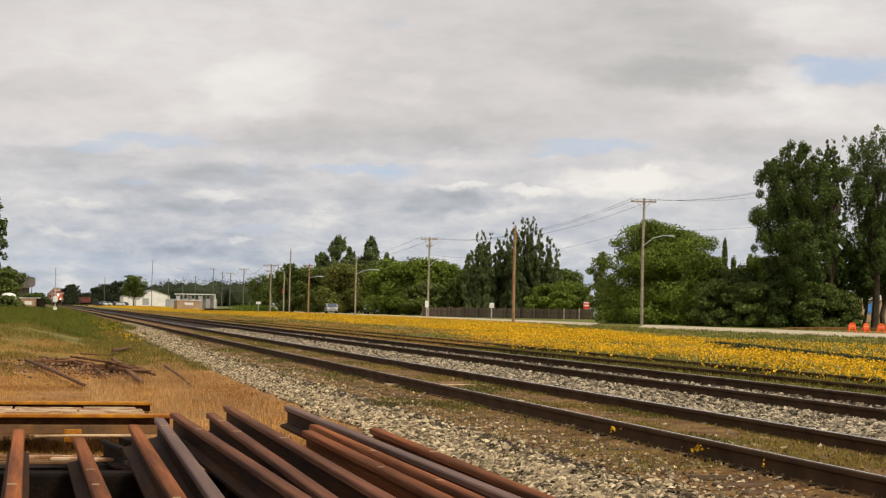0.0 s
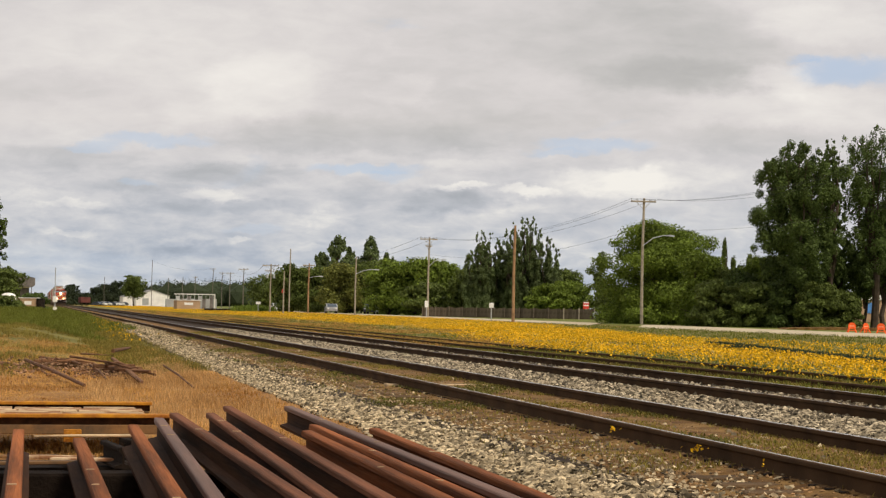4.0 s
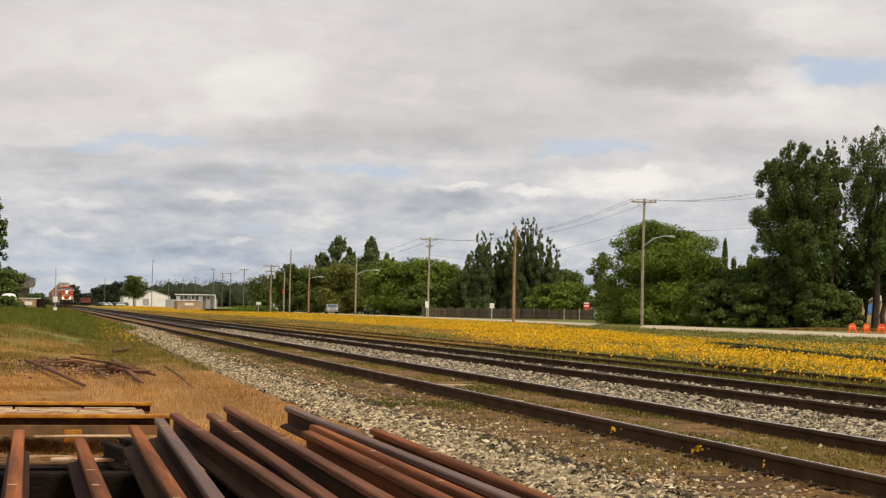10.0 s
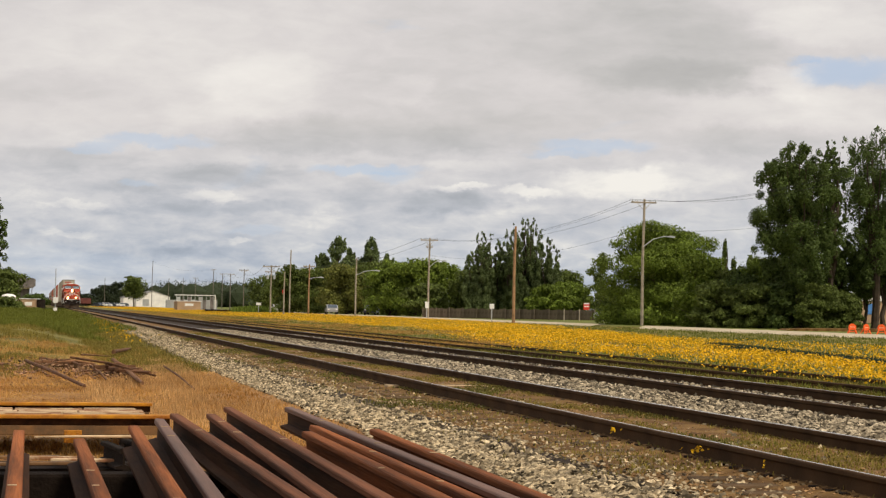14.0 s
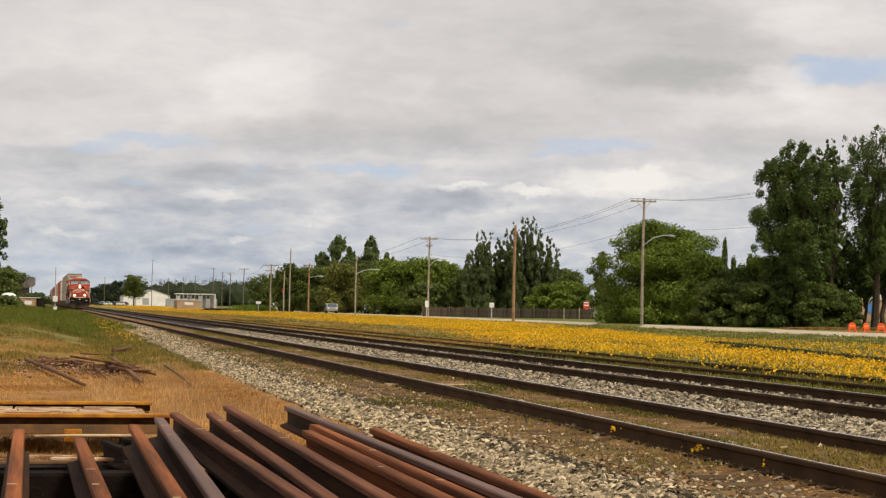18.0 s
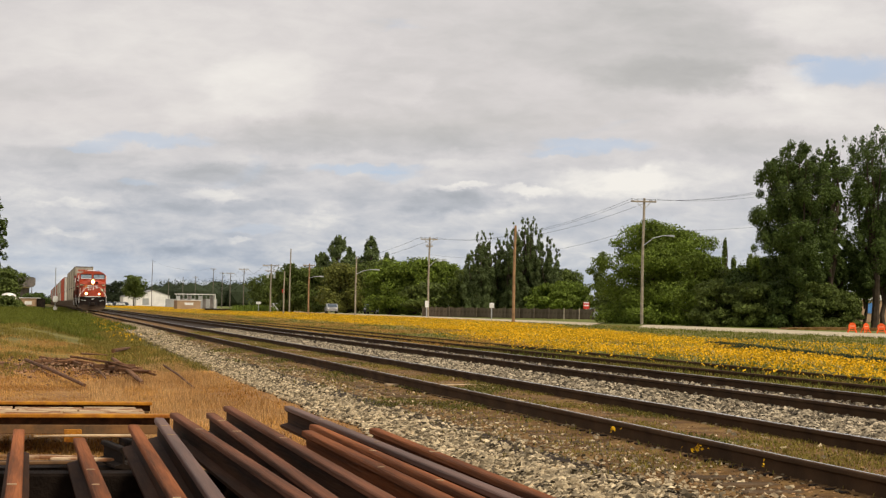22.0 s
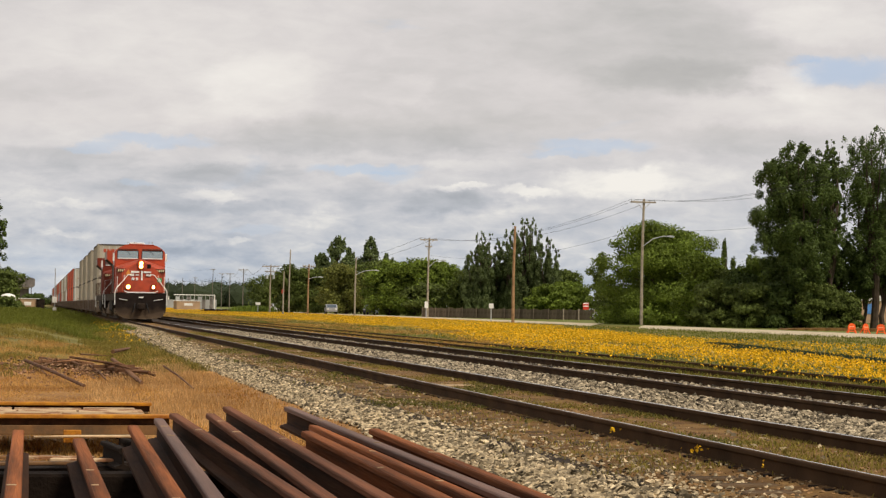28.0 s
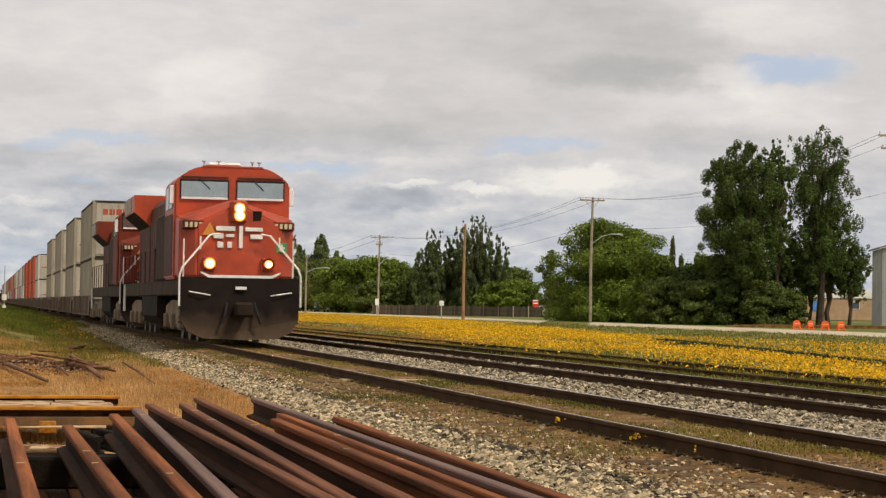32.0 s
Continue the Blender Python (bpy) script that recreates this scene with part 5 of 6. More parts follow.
        tube(bm, [(xm - 0.22, 1.65, 4.33), (xm + 0.02, 1.645, 4.12), (xm + 0.08, 1.645, 4.05)], 0.014, 5)
        part("wiper", bm, M["rubber"], fr)
        bm = bmesh.new()
        tube(bm, [(xa, 1.66, 4.38), (xb, 1.66, 4.38)], 0.022, 6)
        part("drip_rail", bm, M["loco_red_dirty"], fr)
    for s in (-1, 1):
        bm = bmesh.new()
        box(bm, min(s * 1.53, s * 1.66), max(s * 1.53, s * 1.66), 1.78, 1.84, 3.66, 4.14, 0.01)
        part("wind_deflector", bm, M["white_paint"], cab, "pale side wind deflector")
        for y0, y1 in ((2.15, 2.95), (3.1, 3.9)):
            bm = bmesh.new()
            box(bm, s * 1.545 - 0.012, s * 1.545 + 0.012, y0, y1, 3.55, 4.15, 0.006)
            part("side_window", bm, M["side_glass"], cab)
        bm = bmesh.new()
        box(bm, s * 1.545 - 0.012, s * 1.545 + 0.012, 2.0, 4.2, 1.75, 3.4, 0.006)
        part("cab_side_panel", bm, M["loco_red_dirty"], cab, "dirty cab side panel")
    # lights
    bm = bmesh.new()
    box(bm, -0.21, 0.21, 0.10, 0.55, 3.12, 3.70, 0.05)
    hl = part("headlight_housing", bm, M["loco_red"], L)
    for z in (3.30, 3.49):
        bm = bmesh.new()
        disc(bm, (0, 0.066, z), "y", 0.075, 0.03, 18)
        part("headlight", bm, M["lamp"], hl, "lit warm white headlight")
        # glow round the lamp, built as two emitting rings
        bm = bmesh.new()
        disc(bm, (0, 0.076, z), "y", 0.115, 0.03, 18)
        part("headlight_bowl", bm, M["lamp_bloom"], hl)
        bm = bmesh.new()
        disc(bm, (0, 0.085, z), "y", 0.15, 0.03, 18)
        part("headlight_reflector", bm, M["lamp_halo"], hl)
        bm = bmesh.new()
        disc(bm, (0, 0.098, z), "y", 0.17, 0.02, 18)
        part("headlight_rim", bm, M["board_red"], hl)
    for s in (-1, 1):
        bm = bmesh.new()
        box(bm, s * 0.76 - 0.17, s * 0.76 + 0.17, 0.02, 0.3, 1.88, 2.22, 0.04)
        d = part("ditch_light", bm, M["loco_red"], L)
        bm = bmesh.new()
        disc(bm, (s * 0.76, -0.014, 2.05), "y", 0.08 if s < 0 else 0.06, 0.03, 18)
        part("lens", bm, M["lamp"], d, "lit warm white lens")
        # the same two glow rings round the ditch light
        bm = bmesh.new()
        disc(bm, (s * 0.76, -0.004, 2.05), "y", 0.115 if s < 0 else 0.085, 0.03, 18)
        part("lens_bowl", bm, M["lamp_bloom"], d)
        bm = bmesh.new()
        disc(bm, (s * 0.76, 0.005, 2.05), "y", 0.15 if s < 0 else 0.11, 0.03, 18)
        part("lens_reflector", bm, M["lamp_halo"], d)
        bm = bmesh.new()
        disc(bm, (s * 0.76, 0.015, 2.05), "y", 0.165, 0.02, 18)
        part("lens_rim", bm, M["board_red"], d)
    # number boards as plain bars, emblem as plain shapes
    for s in (-1, 1):
        bm = bmesh.new()
        box(bm, s * 1.17 - 0.29, s * 1.17 + 0.29, 0.24, 0.60, 2.94, 3.16, 0.02)
        nb = part("number_board", bm, M["board_red"], L, "dark red number board")
        for k in range(4):
            bm = bmesh.new()
            x = s * 1.17 - 0.18 + 0.12 * k
            box(bm, x - 0.036, x + 0.036, 0.225, 0.24, 2.985, 3.115)
            part("bar", bm, M["board_ivory"], nb)
    for x0, x1, z0, z1 in ((-0.60, -0.10, 2.90, 3.02), (-0.66, -0.40, 2.70, 2.84), (-0.34, -0.12, 2.74, 2.82), (-0.30, -0.18, 2.46, 2.62), (-0.56, -0.40, 2.46, 2.62), (0.0, 0.10, 2.46, 3.04),
                           (0.16, 0.62, 2.90, 3.00), (0.30, 0.62, 2.70, 2.82)):
        bm = bmesh.new()
        box(bm, x0, x1, 0.150, 0.195, z0, z1, 0.01)
        part("emblem_bar", bm, M["white_paint"], L)
    bm = bmesh.new()
    plate(bm, [(-0.95, 0.17, 2.78), (-0.58, 0.17, 2.80), (-0.76, 0.17, 3.12)], 0.02)
    part("warning_sign", bm, M["amber"], L)
    bm = bmesh.new()
    box(bm, 0.98, 1.26, 0.20, 0.40, 2.36, 2.62, 0.01)
    g = part("green_sign", bm, M["safety_green"], L)
    bm = bmesh.new()
    box(bm, 1.04, 1.20, 0.185, 0.21, 2.46, 2.52)
    box(bm, 1.09, 1.15, 0.185, 0.21, 2.40, 2.58)
    part("cross", bm, M["white_paint"], g)
    bm = bmesh.new()
    box(bm, 0.36, 0.60, 0.25, 0.42, 3.16, 3.44, 0.02)
    part("nose_vent", bm, M["loco_black"], L)
    # white front handrails
    for s in (-1, 1):
        bm = bmesh.new()
        tube(bm, [(s * 0.55, -0.05, 2.82), (s * 0.78, -0.10, 2.78), (s * 1.50, -0.28, 1.92), (s * 1.56, -0.30, 1.72), (s * 1.56, -0.30, 0.95)], 0.026, 7)
        part("handrail", bm, M["white_paint"], L, "white front handrail")
        bm = bmesh.new()
        tube(bm, [(s * 1.42, 0.15, 2.68), (s * 1.42, 0.15, 1.7)], 0.02, 6)
        tube(bm, [(s * 1.02, -0.12, 2.75), (s * 1.02, -0.12, 2.40)], 0.02, 6)
        part("stanchion", bm, M["white_paint"], L)
        for y, z in ((-0.20, 0.55), (-0.20, 0.9), (-0.2, 1.25)):
            bm = bmesh.new()
            box(bm, s * 1.38 - 0.17, s * 1.38 + 0.17, y, y + 0.28, z - 0.03, z, 0.008)
            part("step", bm, M["loco_black"], L)
    # hood, auxiliary cabinet and radiator
    bm = bmesh.new()
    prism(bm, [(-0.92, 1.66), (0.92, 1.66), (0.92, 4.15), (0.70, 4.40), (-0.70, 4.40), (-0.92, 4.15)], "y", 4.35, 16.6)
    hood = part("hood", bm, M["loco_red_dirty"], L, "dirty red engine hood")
    for k in range(10):
        for s in (-1, 1):
            bm = bmesh.new()
            y = 8.3 + k * 0.82
            box(bm, s * 0.925 - 0.012, s * 0.925 + 0.012, y, y + 0.74, 1.85, 3.85, 0.008)
            part("hood_door", bm, M["loco_red_dirty"], hood)
    for s in (-1, 1):
        bm = bmesh.new()
        box(bm, min(s * 0.93, s * 1.47), max(s * 0.93, s * 1.47), 4.36, 8.0, 1.66, 3.55, 0.05)
        part("side_cabinet", bm, M["grime"], L, "grimy equipment cabinet")
    bm = bmesh.new()
    prism(bm, [(-0.95, 1.66), (0.95, 1.66), (0.95, 3.62), (-0.95, 3.62)], "y", 16.6, 21.0)
    part("rear_hood", bm, M["loco_red_dirty"], L)
    bm = bmesh.new()
    prism(bm, [(-0.98, 3.62), (0.98, 3.62), (1.50, 4.08), (1.50, 4.66), (-1.50, 4.66), (-1.50, 4.08)], "y", 16.4, 21.0)
    for f in bm.faces:
        f.material_index = 1 if f.normal.z < -0.3 else 0
    rad = part("radiator", bm, [M["loco_red"], M["loco_black"]], L, "red overhanging radiator housing")
    for s in (-1, 1):
        bm = bmesh.new()
        box(bm, s * 1.51 - 0.015, s * 1.51 + 0.015, 18.0, 20.8, 4.12, 4.60, 0.005)
        part("radiator_grille", bm, M["box_pale"], rad, "pale grey radiator screen")
    bm = bmesh.new()
    prism(bm, [(-1.38, 0.62), (-1.1, 0.36), (1.1, 0.36), (1.38, 0.62), (1.38, 1.22), (-1.38, 1.22)], "y", 8.2, 14.0)
    part("fuel_tank", bm, M["loco_black"], L)
    truck(L, 4.1, (-2.0, 0.0, 2.0), 2.75, 0.53)
    truck(L, 17.4, (-2.0, 0.0, 2.0), 2.75, 0.53)
    # walkway rails
    for s in (-1, 1):
        bm = bmesh.new()
        tube(bm, [(s * 1.46, 8.2, 2.62), (s * 1.46, 21.0, 2.62), (s * 1.46, 21.3, 2.2)], 0.014, 6)
        for k in range(8):
            tube(bm, [(s * 1.46, 8.3 + 1.8 * k, 1.64), (s * 1.46, 8.3 + 1.8 * k, 2.62)], 0.018, 5)
        part("walkway_rail", bm, M["loco_red_dirty"], L)
        bm = bmesh.new()
        box(bm, s * 1.44 - 0.03, s * 1.44 + 0.03, 21.0, 21.4, 0.7, 1.66, 0.01)
        part("rear_steps", bm, M["white_paint"], L, "pale rear steps")
    return L


def paint(name, col, var=0.14):
    M[name] = mat(name, col, rough=0.6, var=var, scale=0.5, fine=6, bump=0.05)


paint("box_grey", (0.33, 0.285, 0.215), 0.22)
paint("box_front", (0.44, 0.39, 0.31), 0.25)
paint("box_white", (0.54, 0.51, 0.46))
paint("box_red", (0.42, 0.085, 0.045))
paint("box_brown", (0.26, 0.10, 0.07))
paint("box_blue", (0.16, 0.22, 0.32))
paint("well_brown", (0.185, 0.135, 0.098), 0.35)


def container(length, height, colour, label, emblem=None):
    """A shipping container with corrugated sides, corner posts and door bars; its base at z 0, its front at y 0."""
    c = thing("shipping_container", pose(0, 0, 0), label, "container", "containers on the train")
    w = 1.26
    bm = bmesh.new()
    n = 40
    for s in (-1, 1):
        prev = None
        for k in range(n + 1):
            x = s * (w - (0.06 if k % 2 else 0.0))
            y = 0.12 + (length - 0.24) * k / n
            a, b = bm.verts.new((x, y, 0.14)), bm.verts.new((x, y, height - 0.10))
            if prev:
                bm.faces.new((prev[0], a, b, prev[1]) if s > 0 else (prev[1], b, a, prev[0]))
            prev = (a, b)
    box(bm, -w + 0.02, w - 0.02, 0.03, length - 0.03, height - 0.12, height - 0.02)
    box(bm, -w + 0.02, w - 0.02, 0.03, 0.09, 0.10, height - 0.1)
    box(bm, -w + 0.02, w - 0.02, length - 0.09, length - 0.03, 0.10, height - 0.1)
    box(bm, -w + 0.02, w - 0.02, 0.03, length - 0.03, 0.06, 0.14)
    part("shell", bm, M[colour], c)
    if colour in ("box_grey", "box_white"):
        for s in (-1, 1):           # end door leaves, paler than the sides
            bm = bmesh.new()
            box(bm, min(s * 0.02, s * 1.10), max(s * 0.02, s * 1.10), 0.004, 0.030, 0.16, height - 0.16, 0.008)
            part("door", bm, M["box_front"], c, "pale end door")
        for x0, x1, z in ((-0.95, -0.35, 1.15), (0.25, 0.85, 1.55), (0.3, 0.7, 0.9)):
            bm = bmesh.new()
            box(bm, x0, x1, -0.002, 0.003, z, z + 0.10)
            part("bar", bm, M["box_brown"], c, "row of small marks on the door")
    for s in (-1, 1):
        for y0 in (0.0, length - 0.16):
            bm = bmesh.new()
            box(bm, s * (w - 0.06) - 0.08, s * (w - 0.06) + 0.08, y0, y0 + 0.16, 0.0, height, 0.012)
            part("corner_post", bm, M[colour], c)
        bm = bmesh.new()
        box(bm, s * (w - 0.03) - 0.04, s * (w - 0.03) + 0.04, 0.16, length - 0.16, height - 0.13, height, 0.01)
        part("top_rail", bm, M["grime"], c, "dirty top rail")
        bm = bmesh.new()
        box(bm, s * (w - 0.03) - 0.04, s * (w - 0.03) + 0.04, 0.16, length - 0.16, 0.0, 0.15, 0.01)
        part("side_rail", bm, M[colour], c)
    bm = bmesh.new()
    box(bm, -w + 0.1, w - 0.1, -0.005, 0.028, height - 0.10, height - 0.01, 0.006)
    part("end_header", bm, M["grime"], c, "dirty end header")
    for s in (-0.8, -0.3, 0.3, 0.8):
        bm = bmesh.new()
        tube(bm, [(s, 0.0, 0.15), (s, 0.0, height - 0.15)], 0.025, 6)
        part("lock_rod", bm, M["galvanised"], c)
    if emblem:
        for k in range(4):
            bm = bmesh.new()
            box(bm, -0.80 + 0.34 * k, -0.52 + 0.34 * k, -0.012, 0.03, height - 0.72, height - 0.42, 0.02)
            part("emblem_bar", bm, M[emblem], c)
    return c


def well_car():
    c = thing("well_car", pose(0, 0, 0), "brown double-stack well car with low sides", "railway car", "well cars of the train")
    for s in (-1, 1):
        bm = bmesh.new()
        pts = [(0.0, 1.05), (1.0, 1.05), (1.6, 0.36), (17.9, 0.36), (18.5, 1.05), (19.4, 1.05), (19.4, 1.32), (0.0, 1.32)]
        prism(bm, pts, "x", s * 1.34, s * 1.44)
        for k in range(14):
            box(bm, s * 1.45 - 0.03, s * 1.45 + 0.03, 2.2 + k * 1.18, 2.3 + k * 1.18, 0.38, 1.30)
        part("side_sill", bm, M["well_brown"], c)
    bm = bmesh.new()
    box(bm, -1.34, 1.34, 1.6, 17.9, 0.30, 0.40)
    part("well_floor", bm, M["well_brown"], c)
    for y0, y1 in ((-0.3, 1.55), (17.95, 19.7)):
        bm = bmesh.new()
        box(bm, -1.30, 1.30, y0, y1, 0.98, 1.16, 0.02)
        part("end_platform", bm, M["well_brown"], c)
    truck(c, 0.6, (-0.88, 0.88), 1.3, 0.46)
    return c


TRAIN_Y = [(0, 647.8), (3, 589.0), (6, 530.0), (9, 471.5), (13, 395.0), (17, 319.9), (19, 282.5), (21, 245.9), (23, 208.8), (25, 171.5), (28, 118.0), (30, 83.6), (31, 65.6), (32, 48.3)]
RIDERS = []

lead = locomotive()
RIDERS.append((lead, 0.0, 0.0))
second = copy_thing(lead, pose(0, 0, 0))
tagged(second, "second red diesel locomotive, grimy nose with shade in its colour")
for o in second.children_recursive:     # the second engine runs with its lamps off
    if o.name.startswith(("headlight.", "lens", "headlight_r", "headlight_b")):
        o.data = o.data.copy()
        o.data.materials[0] = M["side_glass"]
        o["label"] = "unlit lamp lens"
    if o.name.startswith(("nose", "cab.", "cab_", "radiator.", "roof_panel")):
        o.data = o.data.copy()
        o.data.materials[0] = M["loco_red_dark"]
RIDERS.append((second, 22.3, 0.0))

GREY = ("box_grey", "pale grey shipping container stacked on a well car")
WHITE = ("box_white", "white shipping container stacked on a well car")
RED = ("box_red", "orange-red shipping container stacked on a well car")
BROWN = ("box_brown", "brown shipping container stacked on a well car")
BLUE = ("box_blue", "blue shipping container stacked on a well car")
STACKS = [(GREY, GREY)] * 4 + [None, (WHITE, WHITE)] + [(RED, RED)] * 3 + [(WHITE, GREY), (GREY, WHITE), (GREY, GREY), (WHITE, WHITE), (BROWN, GREY), (RED, RED), (BLUE, GREY), (GREY, RED),
          (RED, RED), (WHITE, BROWN), (GREY, GREY), (BROWN, BROWN), (RED, GREY), (GREY, WHITE), (BLUE, BLUE), (RED, RED), (GREY, GREY), (BROWN, RED), (WHITE, WHITE), (GREY, BROWN)]
made, first_car = {}, None
for k, stack in enumerate(STACKS):
    y = 44.9 + 20.6 * k
    car = well_car() if first_car is None else copy_thing(first_car, pose(0, 0, 0))
    first_car = first_car or car
    RIDERS.append((car, y, 0.0))
    if stack is None:        # this car runs empty
        continue
    for (colour, label), z, h in ((stack[0], 0.42, 2.80), (stack[1], 3.222, 2.85 if k != 5 else 2.56)):
        key = (colour, h, k == 0 and z > 1)
        if key not in made:
            made[key] = container(12.19, h, colour, label, "box_red" if key[2] else None)
            box_ = made[key]
            if key[2]:
                tagged(box_, "pale grey shipping container with a red mark on its end")
        else:
            box_ = copy_thing(made[key], pose(0, 0, 0))
        RIDERS.append((box_, y + 2.6, z))


def train_at(t):
    """The train's place at t, smoothed like its keys."""
    for (t0, y0), (t1, y1) in zip(TRAIN_Y, TRAIN_Y[1:]):
        if t <= t1:
            return y0 + (y1 - y0) * (t - t0) / (t1 - t0)
    return TRAIN_Y[-1][1]


def motions():
    # the engines' wheels roll: a row for every thirtieth of a second
    wheels = [o for o in list(lead.children_recursive) + list(second.children_recursive) if o.name.startswith("wheel") and not o.name.startswith("wheel_")]
    for o in wheels:
        y, z = o.location.y, o.location.z
        walk(o, [(k / 30, pose(0, y, z, math.degrees((train_at(0) - train_at(k / 30)) / 0.53))) for k in range(961)])
    for ob, back, z in RIDERS:
        walk(ob, [(t, pose(TRACK_X, y + back, z)) for t, y in TRAIN_Y])


# ---- buildings, signs, vehicles and wires ----
M["tan_wall"] = mat("tan_wall", (0.42, 0.28, 0.17), var=0.15, scale=1.0, fine=12, bump=0.15)
M["pale_wall"] = mat("pale_wall", (0.78, 0.75, 0.70), var=0.12, scale=0.6, fine=8, bump=0.08)
M["grey_wall"] = mat("grey_wall", (0.36, 0.36, 0.34), var=0.15, scale=0.6, fine=8, bump=0.08)
M["roof_grey"] = mat("roof_grey", (0.22, 0.21, 0.20), var=0.2, scale=1, fine=10, bump=0.2)
M["old_boards"] = mat("old_boards", (0.17, 0.15, 0.135), var=0.35, scale=1.2, fine=10, bump=0.2)
M["pane"] = mat("pane", (0.06, 0.08, 0.10), rough=0.1, var=0.1, bump=0)
M["blue_paint"] = mat("blue_paint", (0.10, 0.25, 0.55), rough=0.5, var=0.15)
M["orange"] = mat("orange", (0.85, 0.13, 0.03), rough=0.5, var=0.12)
M["orange_pale"] = mat("orange_pale", (0.90, 0.36, 0.20), rough=0.4, var=0.1)
M["sign_red"] = mat("sign_red", (0.60, 0.06, 0.04), rough=0.5, var=0.1)
M["fence_wood"] = mat("fence_wood", (0.125, 0.100, 0.070), var=0.3, scale=2, fine=20, bump=0.3, objvar=0.25)
M["car_white"] = mat("car_white", (0.72, 0.72, 0.72), rough=0.3, var=0.06, bump=0)
M["car_silver"] = mat("car_silver", (0.30, 0.30, 0.30), rough=0.3, var=0.06, bump=0)
M["car_dark"] = mat("car_dark", (0.05, 0.06, 0.08), rough=0.3, var=0.1, bump=0)
M["old_boxcar"] = mat("old_boxcar", (0.15, 0.055, 0.045), var=0.3, scale=0.6, fine=8, bump=0.1)


def building(name, x, y, z, w, d, h, wall, label, roof="flat", turn=0.0, windows=(), band=None):
    b = thing(name, pose(x, y, z, 0, 0, turn), label, "building")
    bm = bmesh.new()
    if roof == "gable":
        prism(bm, [(-w / 2, -0.5), (w / 2, -0.5), (w / 2, h), (0, h + w * 0.16), (-w / 2, h)], "y", 0, d)
    elif roof == "gable_x":
        prism(bm, [(0, -0.5), (d, -0.5), (d, h), (d / 2, h + d * 0.16), (0, h)], "x", -w / 2, w / 2)
    else:
        box(bm, -w / 2, w / 2, 0, d, -0.5, h, 0.02)
    part("wall", bm, M[wall], b)
    bm = bmesh.new()
    if roof == "gable":
        prism(bm, [(-w / 2 - 0.3, h - 0.05), (0, h + w * 0.16 + 0.03), (w / 2 + 0.3, h - 0.05), (w / 2 + 0.3, h + 0.10), (0, h + w * 0.16 + 0.2), (-w / 2 - 0.3, h + 0.10)], "y", -0.3, d + 0.3)
        part("roof", bm, M["roof_grey"], b)
    elif roof == "gable_x":
        prism(bm, [(-0.3, h - 0.05), (d / 2, h + d * 0.16 + 0.03), (d + 0.3, h - 0.05), (d + 0.3, h + 0.10), (d / 2, h + d * 0.16 + 0.2), (-0.3, h + 0.10)], "x", -w / 2 - 0.3, w / 2 + 0.3)
        part("roof", bm, M["roof_grey"], b)
    else:
        box(bm, -w / 2 - 0.15, w / 2 + 0.15, -0.15, d + 0.15, h + 0.004, h + (band or 0.25), 0.02)
        part("roof", bm, M["pale_wall"], b, "pale flat roof edge")
    for wx, wz, ww, wh, colour in windows:
        bm = bmesh.new()
        box(bm, wx - ww / 2 - 0.07, wx + ww / 2 + 0.07, -0.05, 0.02, wz - 0.07, wz + wh + 0.07)
        wi = part("window", bm, M["pale_wall"] if colour == "pane" else M[colour], b)
        bm = bmesh.new()
        box(bm, wx - ww / 2, wx + ww / 2, -0.07, -0.052, wz, wz + wh)
        part("pane", bm, M[colour], wi)
    return b


building("brick_building", 109.0, 224.0, 0.55, 16.0, 9.0, 2.3, "tan_wall", "low tan building with a broad pale roof edge", "flat", -13,
         [(-6.7, 0.7, 0.9, 1.2, "blue_paint"), (-1.8, 1.0, 1.0, 0.8, "pane"), (4.2, 1.0, 1.0, 0.8, "pane")], 1.15)
building("grey_house", 76.4, 146.5, 0.3, 7.0, 8.0, 6.2, "grey_wall", "grey two-storey house with a dark roof", "gable", -20, [(-1.5, 2.9, 0.9, 1.1, "pane")])
building("white_shed", 45.6, 797, -0.1, 14.0, 10.0, 4.3, "pale_wall", "long white metal shed beside the railway", "gable", 8, [(-3, 0.5, 2.5, 2.6, "grey_wall")])
building("white_shed", 36.0, 797, -0.1, 5.0, 7.0, 3.6, "pale_wall", "small white metal shed beside the railway", "gable", 8)
building("tan_hut", 31.2, 412, -0.15, 5.0, 4.0, 1.9, "tan_wall", "small tan railway hut with a white sign", "flat", 6, [(0.0, 1.0, 1.7, 0.4, "white_paint")], 0.12)
building("yard_hut", -1.45, 292, 0.0, 2.9, 3.0, 1.5, "tan_wall", "small tan hut beside the line", "flat", 6, [(-0.2, 0.6, 0.9, 0.4, "white_paint")], 0.1)
building("elevator_house", -4.0, 421, 0.0, 3.6, 5.0, 3.9, "old_boards", "old grey loading house with an overhanging upper floor", "flat", 0)
bm = bmesh.new()
prism(bm, [(-2.9, 4.16), (1.5, 4.16), (2.0, 4.6), (2.0, 6.0), (1.4, 6.25), (-2.9, 6.05)], "y", 0, 6)
box(bm, 1.2, 1.35, 0.2, 0.35, -0.2, 4.2)
for k in range(9):
    box(bm, -2.7 + 0.5 * k, -2.62 + 0.5 * k, -0.04, 0.0, 4.2, 5.95)
solid("loading_gallery", bm, M["old_boards"], "dark overhanging timber gallery of the loading house", "building", m=pose(-2.95, 419.4, 0.0))
bm = bmesh.new()
disc(bm, (0, 0, 0.75), "z", 0.62, 1.7, 14)
box(bm, -0.66, 0.66, -0.66, 0.66, -0.4, 0.1, 0.03)
